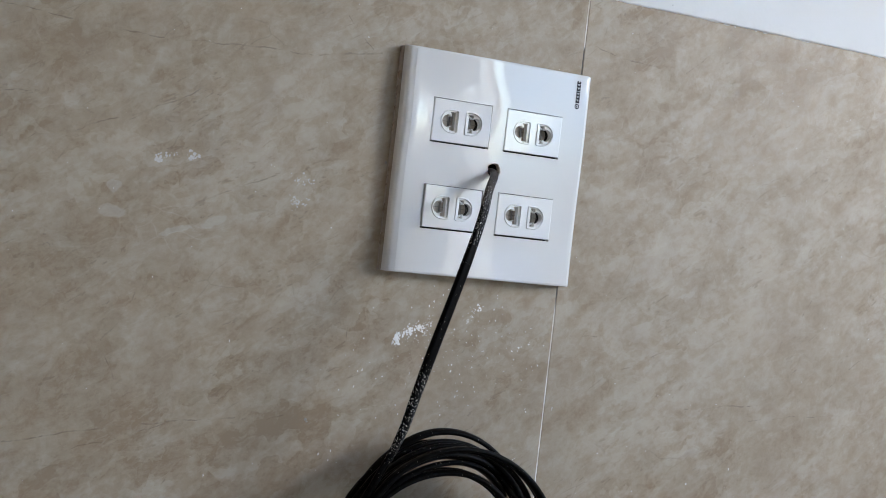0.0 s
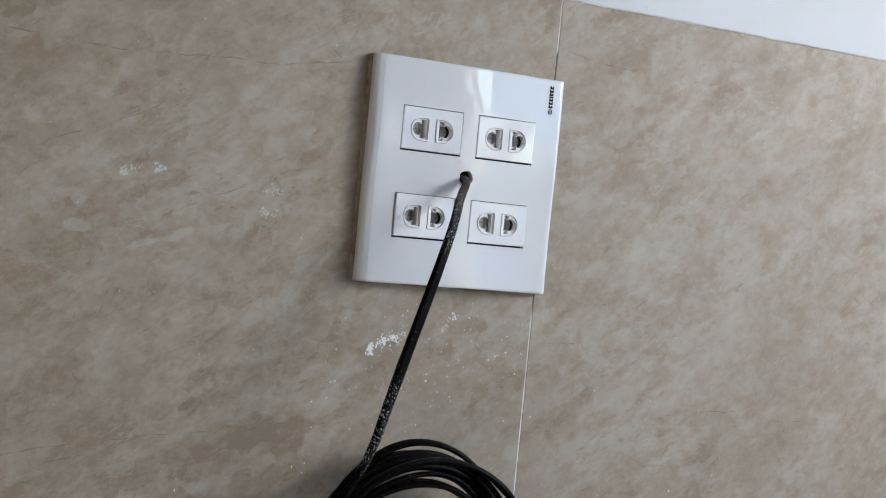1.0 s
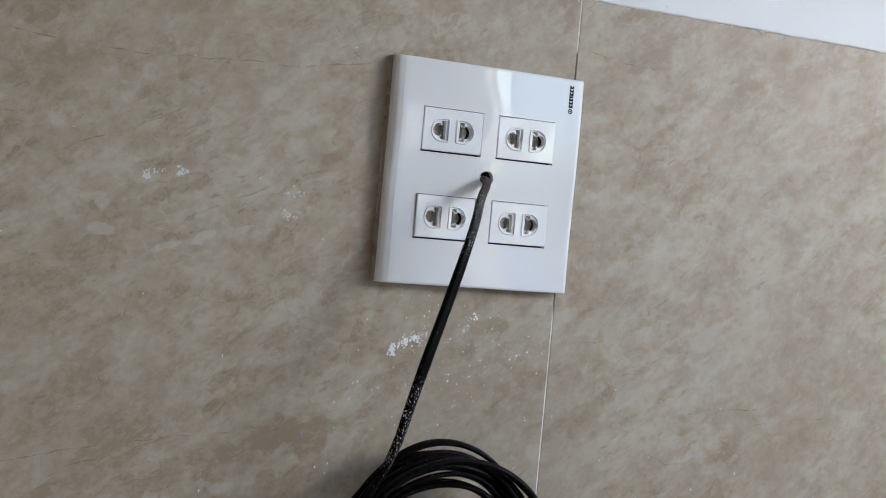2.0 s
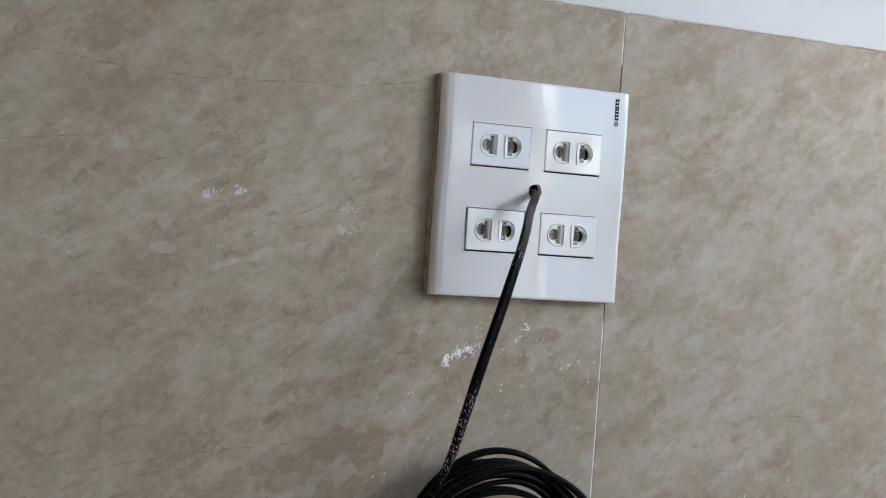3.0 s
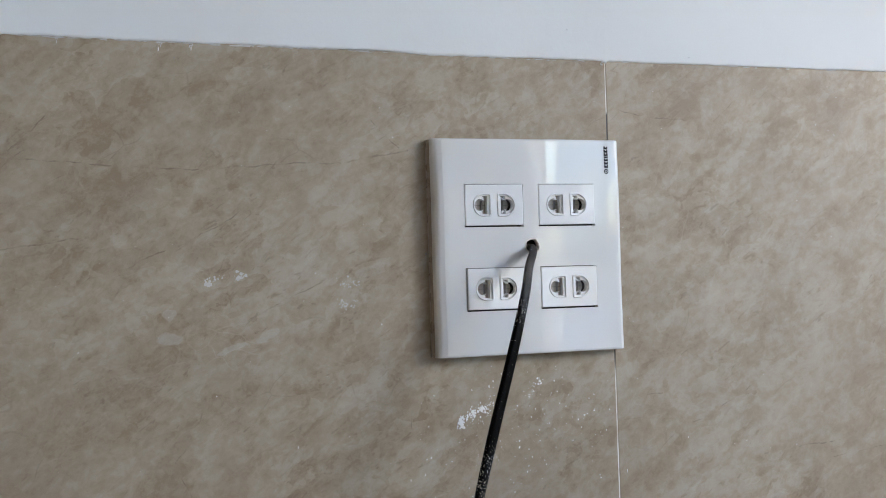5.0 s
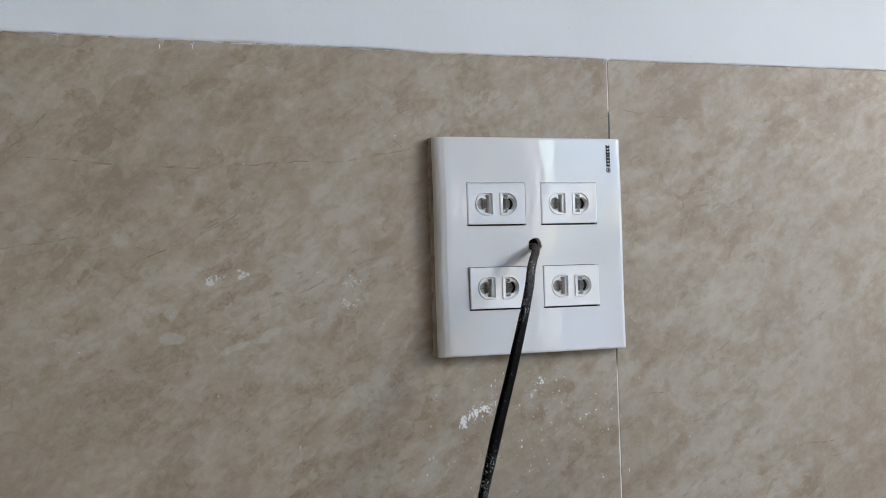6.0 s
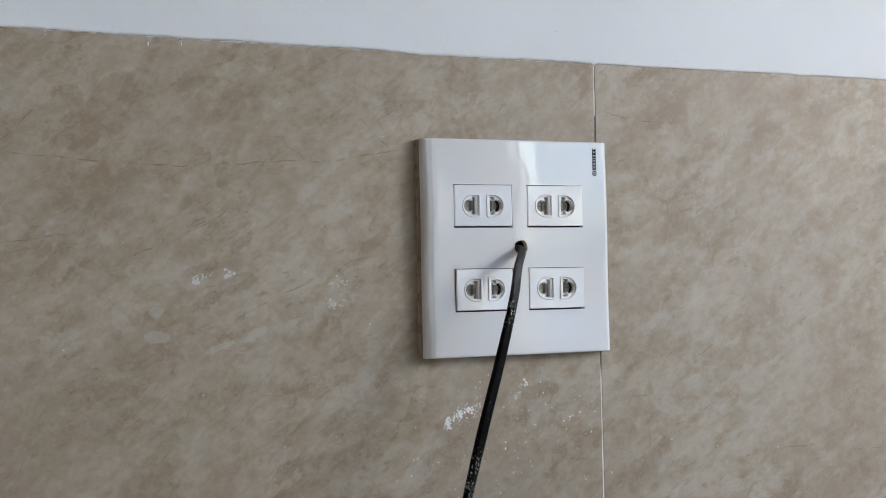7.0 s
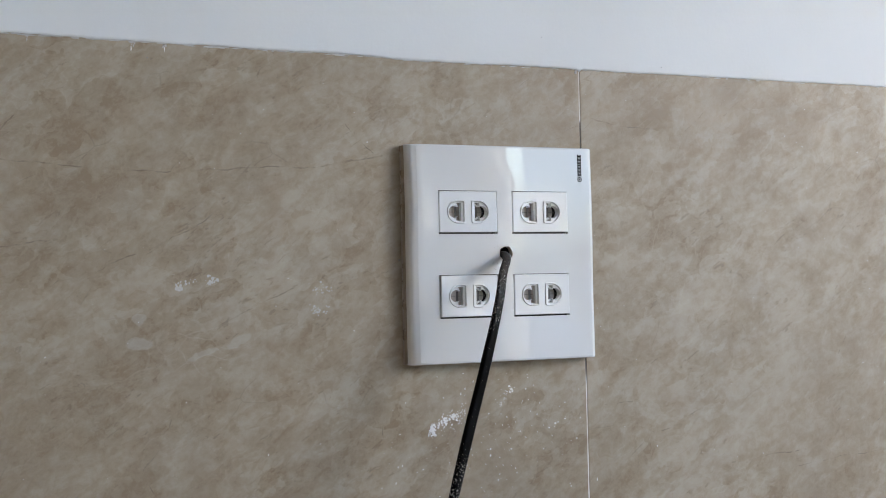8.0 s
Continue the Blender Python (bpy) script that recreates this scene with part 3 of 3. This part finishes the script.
def resample(pts, k):
    """k points at even steps round a closed outline, beginning at its rightmost crossing of the middle."""
    cx = sum(p[0] for p in pts) / len(pts)
    cz = (max(p[1] for p in pts) + min(p[1] for p in pts)) / 2
    out = []
    for i in range(k):
        a = 2 * math.pi * i / k
        dx, dz = math.cos(a), math.sin(a)
        best = 0.0
        for (x0, z0), (x1, z1) in zip(pts, pts[1:] + pts[:1]):
            ex, ez = x1 - x0, z1 - z0
            det = dx * -ez + dz * ex
            if abs(det) < 1e-14:
                continue
            s = ((x0 - cx) * -ez + (z0 - cz) * ex) / det
            u = (dx * (z0 - cz) - dz * (x0 - cx)) / det
            if s > 0 and -1e-6 <= u <= 1 + 1e-6:
                best = max(best, s)
        out.append((cx + dx * best, cz + dz * best))
    return out


def fill(bm, loops, y):
    """A flat face at depth y bounded by the loops (the first one outside)."""
    edges, rings = [], []
    for pts in loops:
        vs = [bm.verts.new((x, y, z)) for x, z in pts]
        rings.append(vs)
        edges += [bm.edges.new((a, b)) for a, b in zip(vs, vs[1:] + vs[:1])]
    bmesh.ops.triangle_fill(bm, edges=edges, use_beauty=True, use_dissolve=False, normal=(0, -1, 0))
    return rings


def skirt(bm, ring, pts, y):
    """Joins a ring of vertices to the same outline pushed to another depth or size."""
    new_ring = [bm.verts.new((x, y, z)) for x, z in pts]
    k = len(ring)
    for i in range(k):
        bm.faces.new((ring[i], ring[(i + 1) % k], new_ring[(i + 1) % k], new_ring[i]))
    return new_ring


def bend(ob, mx, mz, tilt, hollow, twist):
    """Tilts and hollows a moulded module a little, as it sits in the plate."""
    for v in ob.data.vertices:
        dx, dz = v.co.x - mx, v.co.z - mz
        v.co.y += tilt * dx - hollow / 2 * dx * dx + twist * dx * dz


def crescent(cx, cz, y):
    """A flat crescent along the round side of a pin opening, to paint the gap's shade."""
    bm = bmesh.new()
    outer, inner = [], []
    for i in range(13):
        a = radians(-72 + 12 * i)
        outer.append(bm.verts.new((cx + 0.0008 + 0.0033 * math.cos(a), y, cz + 0.0033 * math.sin(a))))
        inner.append(bm.verts.new((cx + 0.0004 + 0.0019 * math.cos(a), y + 0.0001, cz + 0.0031 * math.sin(a))))
    for i in range(12):
        bm.faces.new((outer[i], outer[i + 1], inner[i + 1], inner[i]))
    return bm


def lug(cx, cz, y, up):
    """A small slanted lug at the end of the upright slot."""
    bm = block(bmesh.new(), -0.0011, 0.0011, -0.0018, -0.0002, -0.0005, 0.0005, 0.0002)
    turn = pose(cx - 0.0012, y, cz + up * 0.0036, 0, up * 38, 0)
    bmesh.ops.transform(bm, matrix=turn, verts=bm.verts)
    return bm


def socket_module(mx, mz, seat):
    y = front_y(mx) - 0.00030
    hw, hh, b = MOD_W / 2, MOD_H / 2, 0.0005
    mod = part("socket_module", module_face(mx, mz, y, hw, hh, b), MODULE, label="white socket module with two pin openings")
    under(mod, plate)
    pieces = [mod]
    for sx, flip in ((-1, False), (1, True)):
        cx = mx + sx * 0.0072
        bm = bmesh.new()
        rim = outline(cx, mz, 0.0052, 0.0063, flip)
        big = outline(cx, mz, 0.0055, 0.0066, flip)
        small = outline(cx, mz, 0.0047, 0.0058, flip)
        tiny = outline(cx, mz, 0.0044, 0.0055, flip)
        ring = [bm.verts.new((x, y + 0.0002, z)) for x, z in big]
        ring = skirt(bm, ring, rim, y - 0.00045)
        ring = skirt(bm, ring, small, y - 0.00045)
        skirt(bm, ring, tiny, y + 0.0007)
        pieces.append(under(part("socket_rim", bm, MODULE), mod))
        crisp(pieces[-1], 40)
        bm = bmesh.new()
        hole = aperture(cx, mz, flip)
        fill(bm, [outline(cx, mz, 0.0046, 0.0057, flip), hole], y + 0.0006)
        pieces.append(under(part("socket_face", bm, MODULE), mod))
        deep = y + (0.0046 if flip else 0.0040)
        bm = bmesh.new()
        ring = [bm.verts.new((x, y + 0.0006, z)) for x, z in hole]
        skirt(bm, ring, hole, deep)
        pieces.append(under(part("pin_well", bm, MODULE, label="white wall of the pin opening"), mod))
        bm = bmesh.new()
        fill(bm, [hole], deep)
        pieces.append(under(part("shutter", bm, WELL, label="brownish grey safety shutter"), mod))
        f = -1 if flip else 1
        slot = sorted((cx + f * 0.0004, cx + f * 0.0013))
        under(box("contact", slot[0], slot[1], deep - 0.0009, deep - 0.0001, mz - 0.0046, mz + 0.0046, CONTACT, label="dull brass contact"), mod)
        under(box("shutter_split", cx - 0.0038, cx + 0.0038, deep - 0.00035, deep - 0.00005, mz - 0.00013, mz + 0.00013, CONTACT), mod)
        if flip:
            # a dark face paints the shade of the hole
            under(part("pin_hole_shade", crescent(cx + 0.0002, mz, deep - 0.0004), GAP_SHADE, label="dark crescent painting the shade behind the shutter"), mod)
            for up in (-1, 1):
                under(part("shutter_lug", lug(cx, mz, deep, up), MODULE, label="white lug of the shutter"), mod)
    for ob in pieces:
        bend(ob, mx, mz, *seat)
    return crisp(mod, 5)


def module_face(mx, mz, y, hw, hh, b):
    bm = bmesh.new()
    def rect(e):
        return [(mx - hw + e, mz - hh + e), (mx + hw - e, mz - hh + e), (mx + hw - e, mz + hh - e), (mx - hw + e, mz + hh - e)]
    fill(bm, [rect(b), outline(mx - 0.0072, mz, 0.0054, 0.0065, False), outline(mx + 0.0072, mz, 0.0054, 0.0065, True)], y)
    for i in range(-6, 7):
        bmesh.ops.bisect_plane(bm, geom=bm.verts[:] + bm.edges[:] + bm.faces[:], plane_co=(mx + i * 0.0025, 0, 0), plane_no=(1, 0, 0))
    corners = [bm.verts.new((x, y, z)) for x, z in rect(b)]
    ring = skirt(bm, corners, rect(b * 0.3), y + b * 0.25)
    ring = skirt(bm, ring, rect(0), y + b)
    skirt(bm, ring, rect(0), y + 0.004)
    return bm


SEATS = [(-0.012, 0.6, 0.1), (-0.018, 0.5, -0.25), (0.028, -0.3, 0.15), (-0.008, 0.3, 0.1)]
for (mx, mz), seat in zip(MODULES, SEATS):
    socket_module(mx, mz, seat)


# maker's mark, drawn as plain shapes that run up the plate
def maker_mark():
    bm = bmesh.new()
    x = 0.0540

    def put(points):
        bm.faces.new([bm.verts.new((px, front_y(px, pz) - 0.00012, pz)) for px, pz in points])

    def ring_point(r, i, k):
        return (x + r * math.cos(2 * math.pi * i / k), 1.2422 + r * math.sin(2 * math.pi * i / k))

    for i in range(20):
        put((ring_point(0.00145, i, 20), ring_point(0.00145, i + 1, 20), ring_point(0.0009, i + 1, 20), ring_point(0.0009, i, 20)))
    put([ring_point(0.0005, i, 10) for i in range(10)])
    z = 1.2442
    for w in (0.0017, 0.0017, 0.0015, 0.0010, 0.0017, 0.0017, 0.0017):
        for x0, x1, lo, hi in ((x - 0.0012, x + 0.0013, 0.0, 0.0010), (x - 0.0012, x - 0.0003, 0.0010, w), (x + 0.0004, x + 0.0013, 0.0010, w - 0.0001)):
            put(((x0, z + lo), (x1, z + lo), (x1, z + hi), (x0, z + hi)))
        z += w + 0.00022
    return bm


def drill_dust():
    """Specks of drilling dust that cling to the cover beside the hole."""
    rnd = random.Random(21)
    bm = bmesh.new()
    for x, z, sx, sz, count in ((-0.0045, 0.0045, 0.0028, 0.0020, 12), (-0.0068, -0.0062, 0.0018, 0.0018, 7), (0.001, -0.007, 0.004, 0.002, 5)):
        for _ in range(count):
            px, pz, r = CX + x + rnd.gauss(0, sx), CZ + z + rnd.gauss(0, sz), rnd.uniform(0.00012, 0.0003)
            if math.hypot(px - CX, pz - CZ) > 0.005:
                crumb(bm, rnd, px, pz, r, r * rnd.uniform(0.5, 1.2), r * 0.5, y=front_y(px, pz))
    return bm


under(part("maker_mark", maker_mark(), INK, label="small black printed mark"), plate)


under(part("drill_dust", drill_dust(), DRILLDUST, label="grey specks of drilling dust"), plate)


# ---- the black cable and its coil ----
def smooth_path(points, step=0.0015):
    """A Catmull-Rom path through the points, at about even steps."""
    p = [Vector(q) for q in points]
    p = [p[0] * 2 - p[1], *p, p[-1] * 2 - p[-2]]
    out = []
    for a, b, c, d in zip(p, p[1:], p[2:], p[3:]):
        k = max(2, int((c - b).length / step))
        for i in range(k):
            t = i / k
            out.append(0.5 * (2 * b + (c - a) * t + (2 * a - 5 * b + 4 * c - d) * t * t + (3 * b - a - 3 * c + d) * t ** 3))
    return out + [p[-2]]


def sweep(bm, path, widths, wide, k=12, grow=None):
    """Sweeps a flattened round section along the path. widths: (wide, thick) half sizes; wide: direction of the wide side, point by point."""
    rings = []
    for i, p in enumerate(path):
        t = (path[min(i + 1, len(path) - 1)] - path[max(i - 1, 0)]).normalized()
        w = wide[i] - t * wide[i].dot(t)
        w.normalize()
        h = t.cross(w)
        a, b = widths if grow is None else (widths[0] * grow(p), widths[1] * grow(p))
        ring = []
        for j in range(k):
            u = 2 * math.pi * j / k
            c, s = math.cos(u), math.sin(u)
            ring.append(bm.verts.new(p + w * a * math.copysign(abs(c) ** 0.6, c) + h * b * math.copysign(abs(s) ** 0.6, s)))
        rings.append(ring)
    for r0, r1 in zip(rings, rings[1:]):
        for j in range(k):
            bm.faces.new((r0[j], r0[(j + 1) % k], r1[(j + 1) % k], r1[j]))
    bm.faces.new(rings[0])
    bm.faces.new(rings[-1])


cable = empty("cable", (CX, -0.0097, CZ), "flat black cable dusted with plaster, hanging in a coil", "cable")
LEAD = [(0.0068, 0.004, 1.2006), (0.0064, -0.0080, 1.2000), (0.0040, -0.0165, 1.1970), (-0.0034, -0.0272, 1.1885), (-0.0098, -0.0362, 1.1750), (-0.0162, -0.0404, 1.1573),
        (-0.0241, -0.0430, 1.1335), (-0.0330, -0.0452, 1.1071), (-0.0410, -0.0465, 1.0809), (-0.0455, -0.0468, 1.0650), (-0.0513, -0.0475, 1.0511),
        (-0.0585, -0.0478, 1.0376), (-0.0632, -0.0475, 1.0270), (-0.0690, -0.0455, 1.0080), (-0.0712, -0.0440, 0.9840)]


def coil_points():
    turns, per = 15, 36
    pts = []
    # for each turn: how far out it lies, its shift to the side and towards the room
    keys = [(0.92, 0.2, -0.4), (0.62, -0.6, -1.0), (0.88, 0.5, -0.6), (0.42, -0.2, -0.2), (1.22, 1.6, -0.9), (0.60, -0.8, 0.3), (0.84, 0.3, 0.0), (0.40, -0.9, -0.5),
            (0.36, 0.6, 0.5), (0.58, 0.5, -0.8), (0.64, -0.4, 0.6), (0.93, -0.8, 1.5), (0.22, -0.9, 1.5), (0.12, 0.2, 0.6), (0.04, 0.9, -0.2), (0.86, 0.2, -1.0), (0.5, 0.0, 0.0)]
    for i in range(int(turns * per + per * 0.4)):
        a = 2 * math.pi * i / per
        f = i / per
        k = int(f)
        s = min(1.0, max(0.0, (f - k - 0.62) / 0.36))
        s = s * s * (3 - 2 * s)
        u, dx, dy = (keys[k][m] * (1 - s) + keys[k + 1][m] * s for m in range(3))
        if k == 11:
            u, dx, dy = keys[11]
        elif k == 12:  # the foremost turn drops from the outside of the bundle to its inside
            s = min(1.0, (f - k) / 0.16)
            s = s * s * (3 - 2 * s)
            u = keys[11][0] * (1 - s) + keys[12][0] * s if f - k < 0.5 else u
            dx = keys[11][1] * (1 - s) + keys[12][1] * s if f - k < 0.5 else dx
        theta = radians(128) + a
        tied = 0.8 * max(0.0, math.cos(theta - radians(170))) ** 3
        u += (0.72 - u) * tied
        ax, az = 0.0358 + 0.0287 * min(u, 1.0), 0.0360 + 0.0340 * min(u, 1.0)
        cz = 1.0385 + 0.0180 * u - az
        cx = -0.0137 + 0.0032 * dx + 0.0035 * u
        y = -0.033 - 0.012 * dy - (0.010 if i < 10 else 0)
        pts.append((cx + ax * math.cos(theta), y, cz + az * math.sin(theta)))
    return pts


lead = smooth_path(LEAD + coil_points()[9:11])
bm = bmesh.new()
wide = []
for i, p in enumerate(lead):
    f = min(1.0, max(0.0, (1.10 - p.z) / 0.06))
    wide.append(Vector((0.92, 0.38, 0.05)).lerp(Vector((0.55, 0.75, 0.3)), f))
sweep(bm, lead, (0.0030, 0.0018), wide, 12, lambda p: 0.74 + 0.26 * min(1.0, max(0.0, (1.200 - p.z) / 0.055)) + 0.08 * min(1.0, max(0.0, (1.14 - p.z) / 0.07)))
under(part("lead", bm, LEADSKIN, label="flat lead speckled with white dust", smooth=True), cable)
coil = smooth_path(coil_points()[10:], 0.003)
bm = bmesh.new()
wide = []
for i, p in enumerate(coil):
    roll = 0.35 * math.sin(i * 0.021) + 0.25 * math.sin(i * 0.047 + 1)
    out = Vector((p.x + 0.016, 0, p.z - 0.985)).normalized()
    wide.append((Vector((0, 1, 0)) * math.cos(roll) + out * math.sin(roll)))
sweep(bm, coil, (0.0026, 0.0014), wide, 10)
under(part("coil", bm, CABLE, label="loops of black cable", smooth=True), cable)


# ---- plaster splashes and dust on the tiles ----
def splash(seed, spots, label, thin=False):
    """One splash of plaster: spots are (x, z, spread, count, size)."""
    rnd = random.Random(seed)
    bm = bmesh.new()
    for x, z, sx, sz, count, size in spots:
        for _ in range(count):
            r = size * rnd.uniform(0.45, 1.25)
            crumb(bm, rnd, x + rnd.gauss(0, sx), z + rnd.gauss(0, sz), r, r * rnd.uniform(0.4, 1.0), r * (0.08 if thin else 0.35), rnd.uniform(0.3, 1.3))
    return part("plaster_splash", bm, SMEAR if thin else PLASTER, None, label, category="plaster", group="plaster splashes on the tile")


splash(1, [(-0.0357, 1.1030, 0.0008, 0.0013, 34, 0.0011), (-0.0325, 1.1060, 0.0012, 0.0012, 22, 0.0006), (-0.0285, 1.1088, 0.0016, 0.0012, 34, 0.0008),
           (-0.0235, 1.1106, 0.0016, 0.0015, 36, 0.0008), (-0.0180, 1.1125, 0.0014, 0.0018, 22, 0.0005), (-0.026, 1.106, 0.005, 0.0025, 40, 0.0004)],
       "streak of crumbly white plaster below the wall plate")
splash(2, [(0.0118, 1.1238, 0.0009, 0.0012, 18, 0.0007), (0.0085, 1.1212, 0.0014, 0.0016, 20, 0.0004), (0.0048, 1.1160, 0.0012, 0.0014, 8, 0.0005)],
       "small crumbs of white plaster beside the cable")
splash(3, [(-0.1724, 1.1846, 0.0008, 0.0010, 9, 0.0017), (-0.1690, 1.1870, 0.0014, 0.0006, 10, 0.0008), (-0.1645, 1.1880, 0.0018, 0.0006, 9, 0.0006)],
       "thin chip of white plaster on the tile", True)
splash(4, [(-0.1550, 1.1886, 0.0018, 0.0014, 24, 0.0010)], "thin scuffed smear of white plaster", True)
splash(5, [(-0.0988, 1.1712, 0.0022, 0.0015, 30, 0.0008), (-0.0930, 1.1730, 0.0006, 0.0006, 3, 0.0006), (-0.1025, 1.1695, 0.0008, 0.0005, 3, 0.0005)],
       "faint dusty smear of white plaster", True)
splash(6, [(-0.0977, 1.1822, 0.0028, 0.0014, 30, 0.0007)], "faint pale scuff of plaster dust", True)


def dust():
    rnd = random.Random(9)
    bm = bmesh.new()
    for _ in range(170):
        x, z = rnd.gauss(0.004, 0.028), rnd.gauss(1.098, 0.020)
        if z < 1.136 and x < 0.058:
            r = 0.00024 + 0.00042 * rnd.random() ** 3
            crumb(bm, rnd, x, z, r, r * rnd.uniform(0.7, 1.8), r * 0.5)
    for _ in range(150):
        r = 0.00018 + 0.00026 * rnd.random() ** 3
        crumb(bm, rnd, rnd.uniform(-0.30, 0.34), rnd.uniform(1.0, 1.300), r, r * rnd.uniform(0.7, 1.6), r * 0.5)
    for x, z, h in ((0.0660, 1.0690, 0.0011), (-0.127, 1.097, 0.0011), (0.198, 1.0354, 0.0018), (-0.056, 1.0850, 0.0008), (-0.0535, 1.0858, 0.0009), (-0.0574, 1.0765, 0.0012), (-0.0643, 1.061, 0.0007), (-0.0662, 1.0419, 0.0012), (-0.0672, 1.0367, 0.0008), (-0.194, 1.3055, 0.0020), (-0.1775, 1.3062, 0.0014),
                    (-0.0655, 1.0745, 0.0007), (-0.0730, 1.0400, 0.0012), (-0.133, 1.028, 0.0011)):
        crumb(bm, rnd, x, z, 0.00035, h, 0.0003)
    return bm


part("plaster_dust", dust(), PLASTER, None, "fine white specks of plaster dust on the tiles", kind="stuff", category="dust")

bm = bmesh.new()
rnd = random.Random(2)
for x, z, r in ((0.0365, 1.3251, 0.0004), (-0.178, 1.3083, 0.0006), (-0.186, 1.3015, 0.0005), (0.1166, 1.3117, 0.0004), (-0.053, 1.1975, 0.0009), (-0.0822, 1.0583, 0.0011), (-0.0815, 1.0570, 0.0008), (0.005, 1.335, 0.0003), (-0.0495, 1.176, 0.0005)):
    crumb(bm, rnd, x, z, r, r * 0.9, r * 0.3, y=-0.0009 if z > TILE_TOP else 0.0)
part("dirt_spots", bm, MORTAR, None, "small dark grey spots of dirt on the wall", kind="stuff", category="dirt")

# ---- wall tiles ----
def tile_mesh(w, h, rise=0.0):
    """A wall tile; rise: by how much its cut top edge climbs towards its left end."""
    bm = block(bmesh.new(), 0, w, 0, 0.008, 0, h)
    for v in bm.verts:
        if v.co.z > h / 2:
            v.co.z += rise * (1 - v.co.x / w)
    front = [e for e in bm.edges if all(v.co.y < 0.001 for v in e.verts)]
    bmesh.ops.bevel(bm, geom=front, offset=0.0003, segments=2, profile=0.5, affect="EDGES")
    me = bpy.data.meshes.new("tile")
    bmesh.ops.recalc_face_normals(bm, faces=bm.faces)
    bm.to_mesh(me)
    bm.free()
    me.materials.append(TILE)
    return me


whole, cut = tile_mesh(SIZE - JOINT, SIZE - JOINT), tile_mesh(SIZE - JOINT, SIZE - JOINT, 0.0048)
for row in range(2):
    for col in range(-3, 2):
        t = new("tile", cut if (row, col) == (0, -1) else whole)
        t.location = (JOINT_X + JOINT / 2 + col * SIZE, 0, TILE_TOP - (row + 1) * SIZE + JOINT)
        t.parent = wall_north
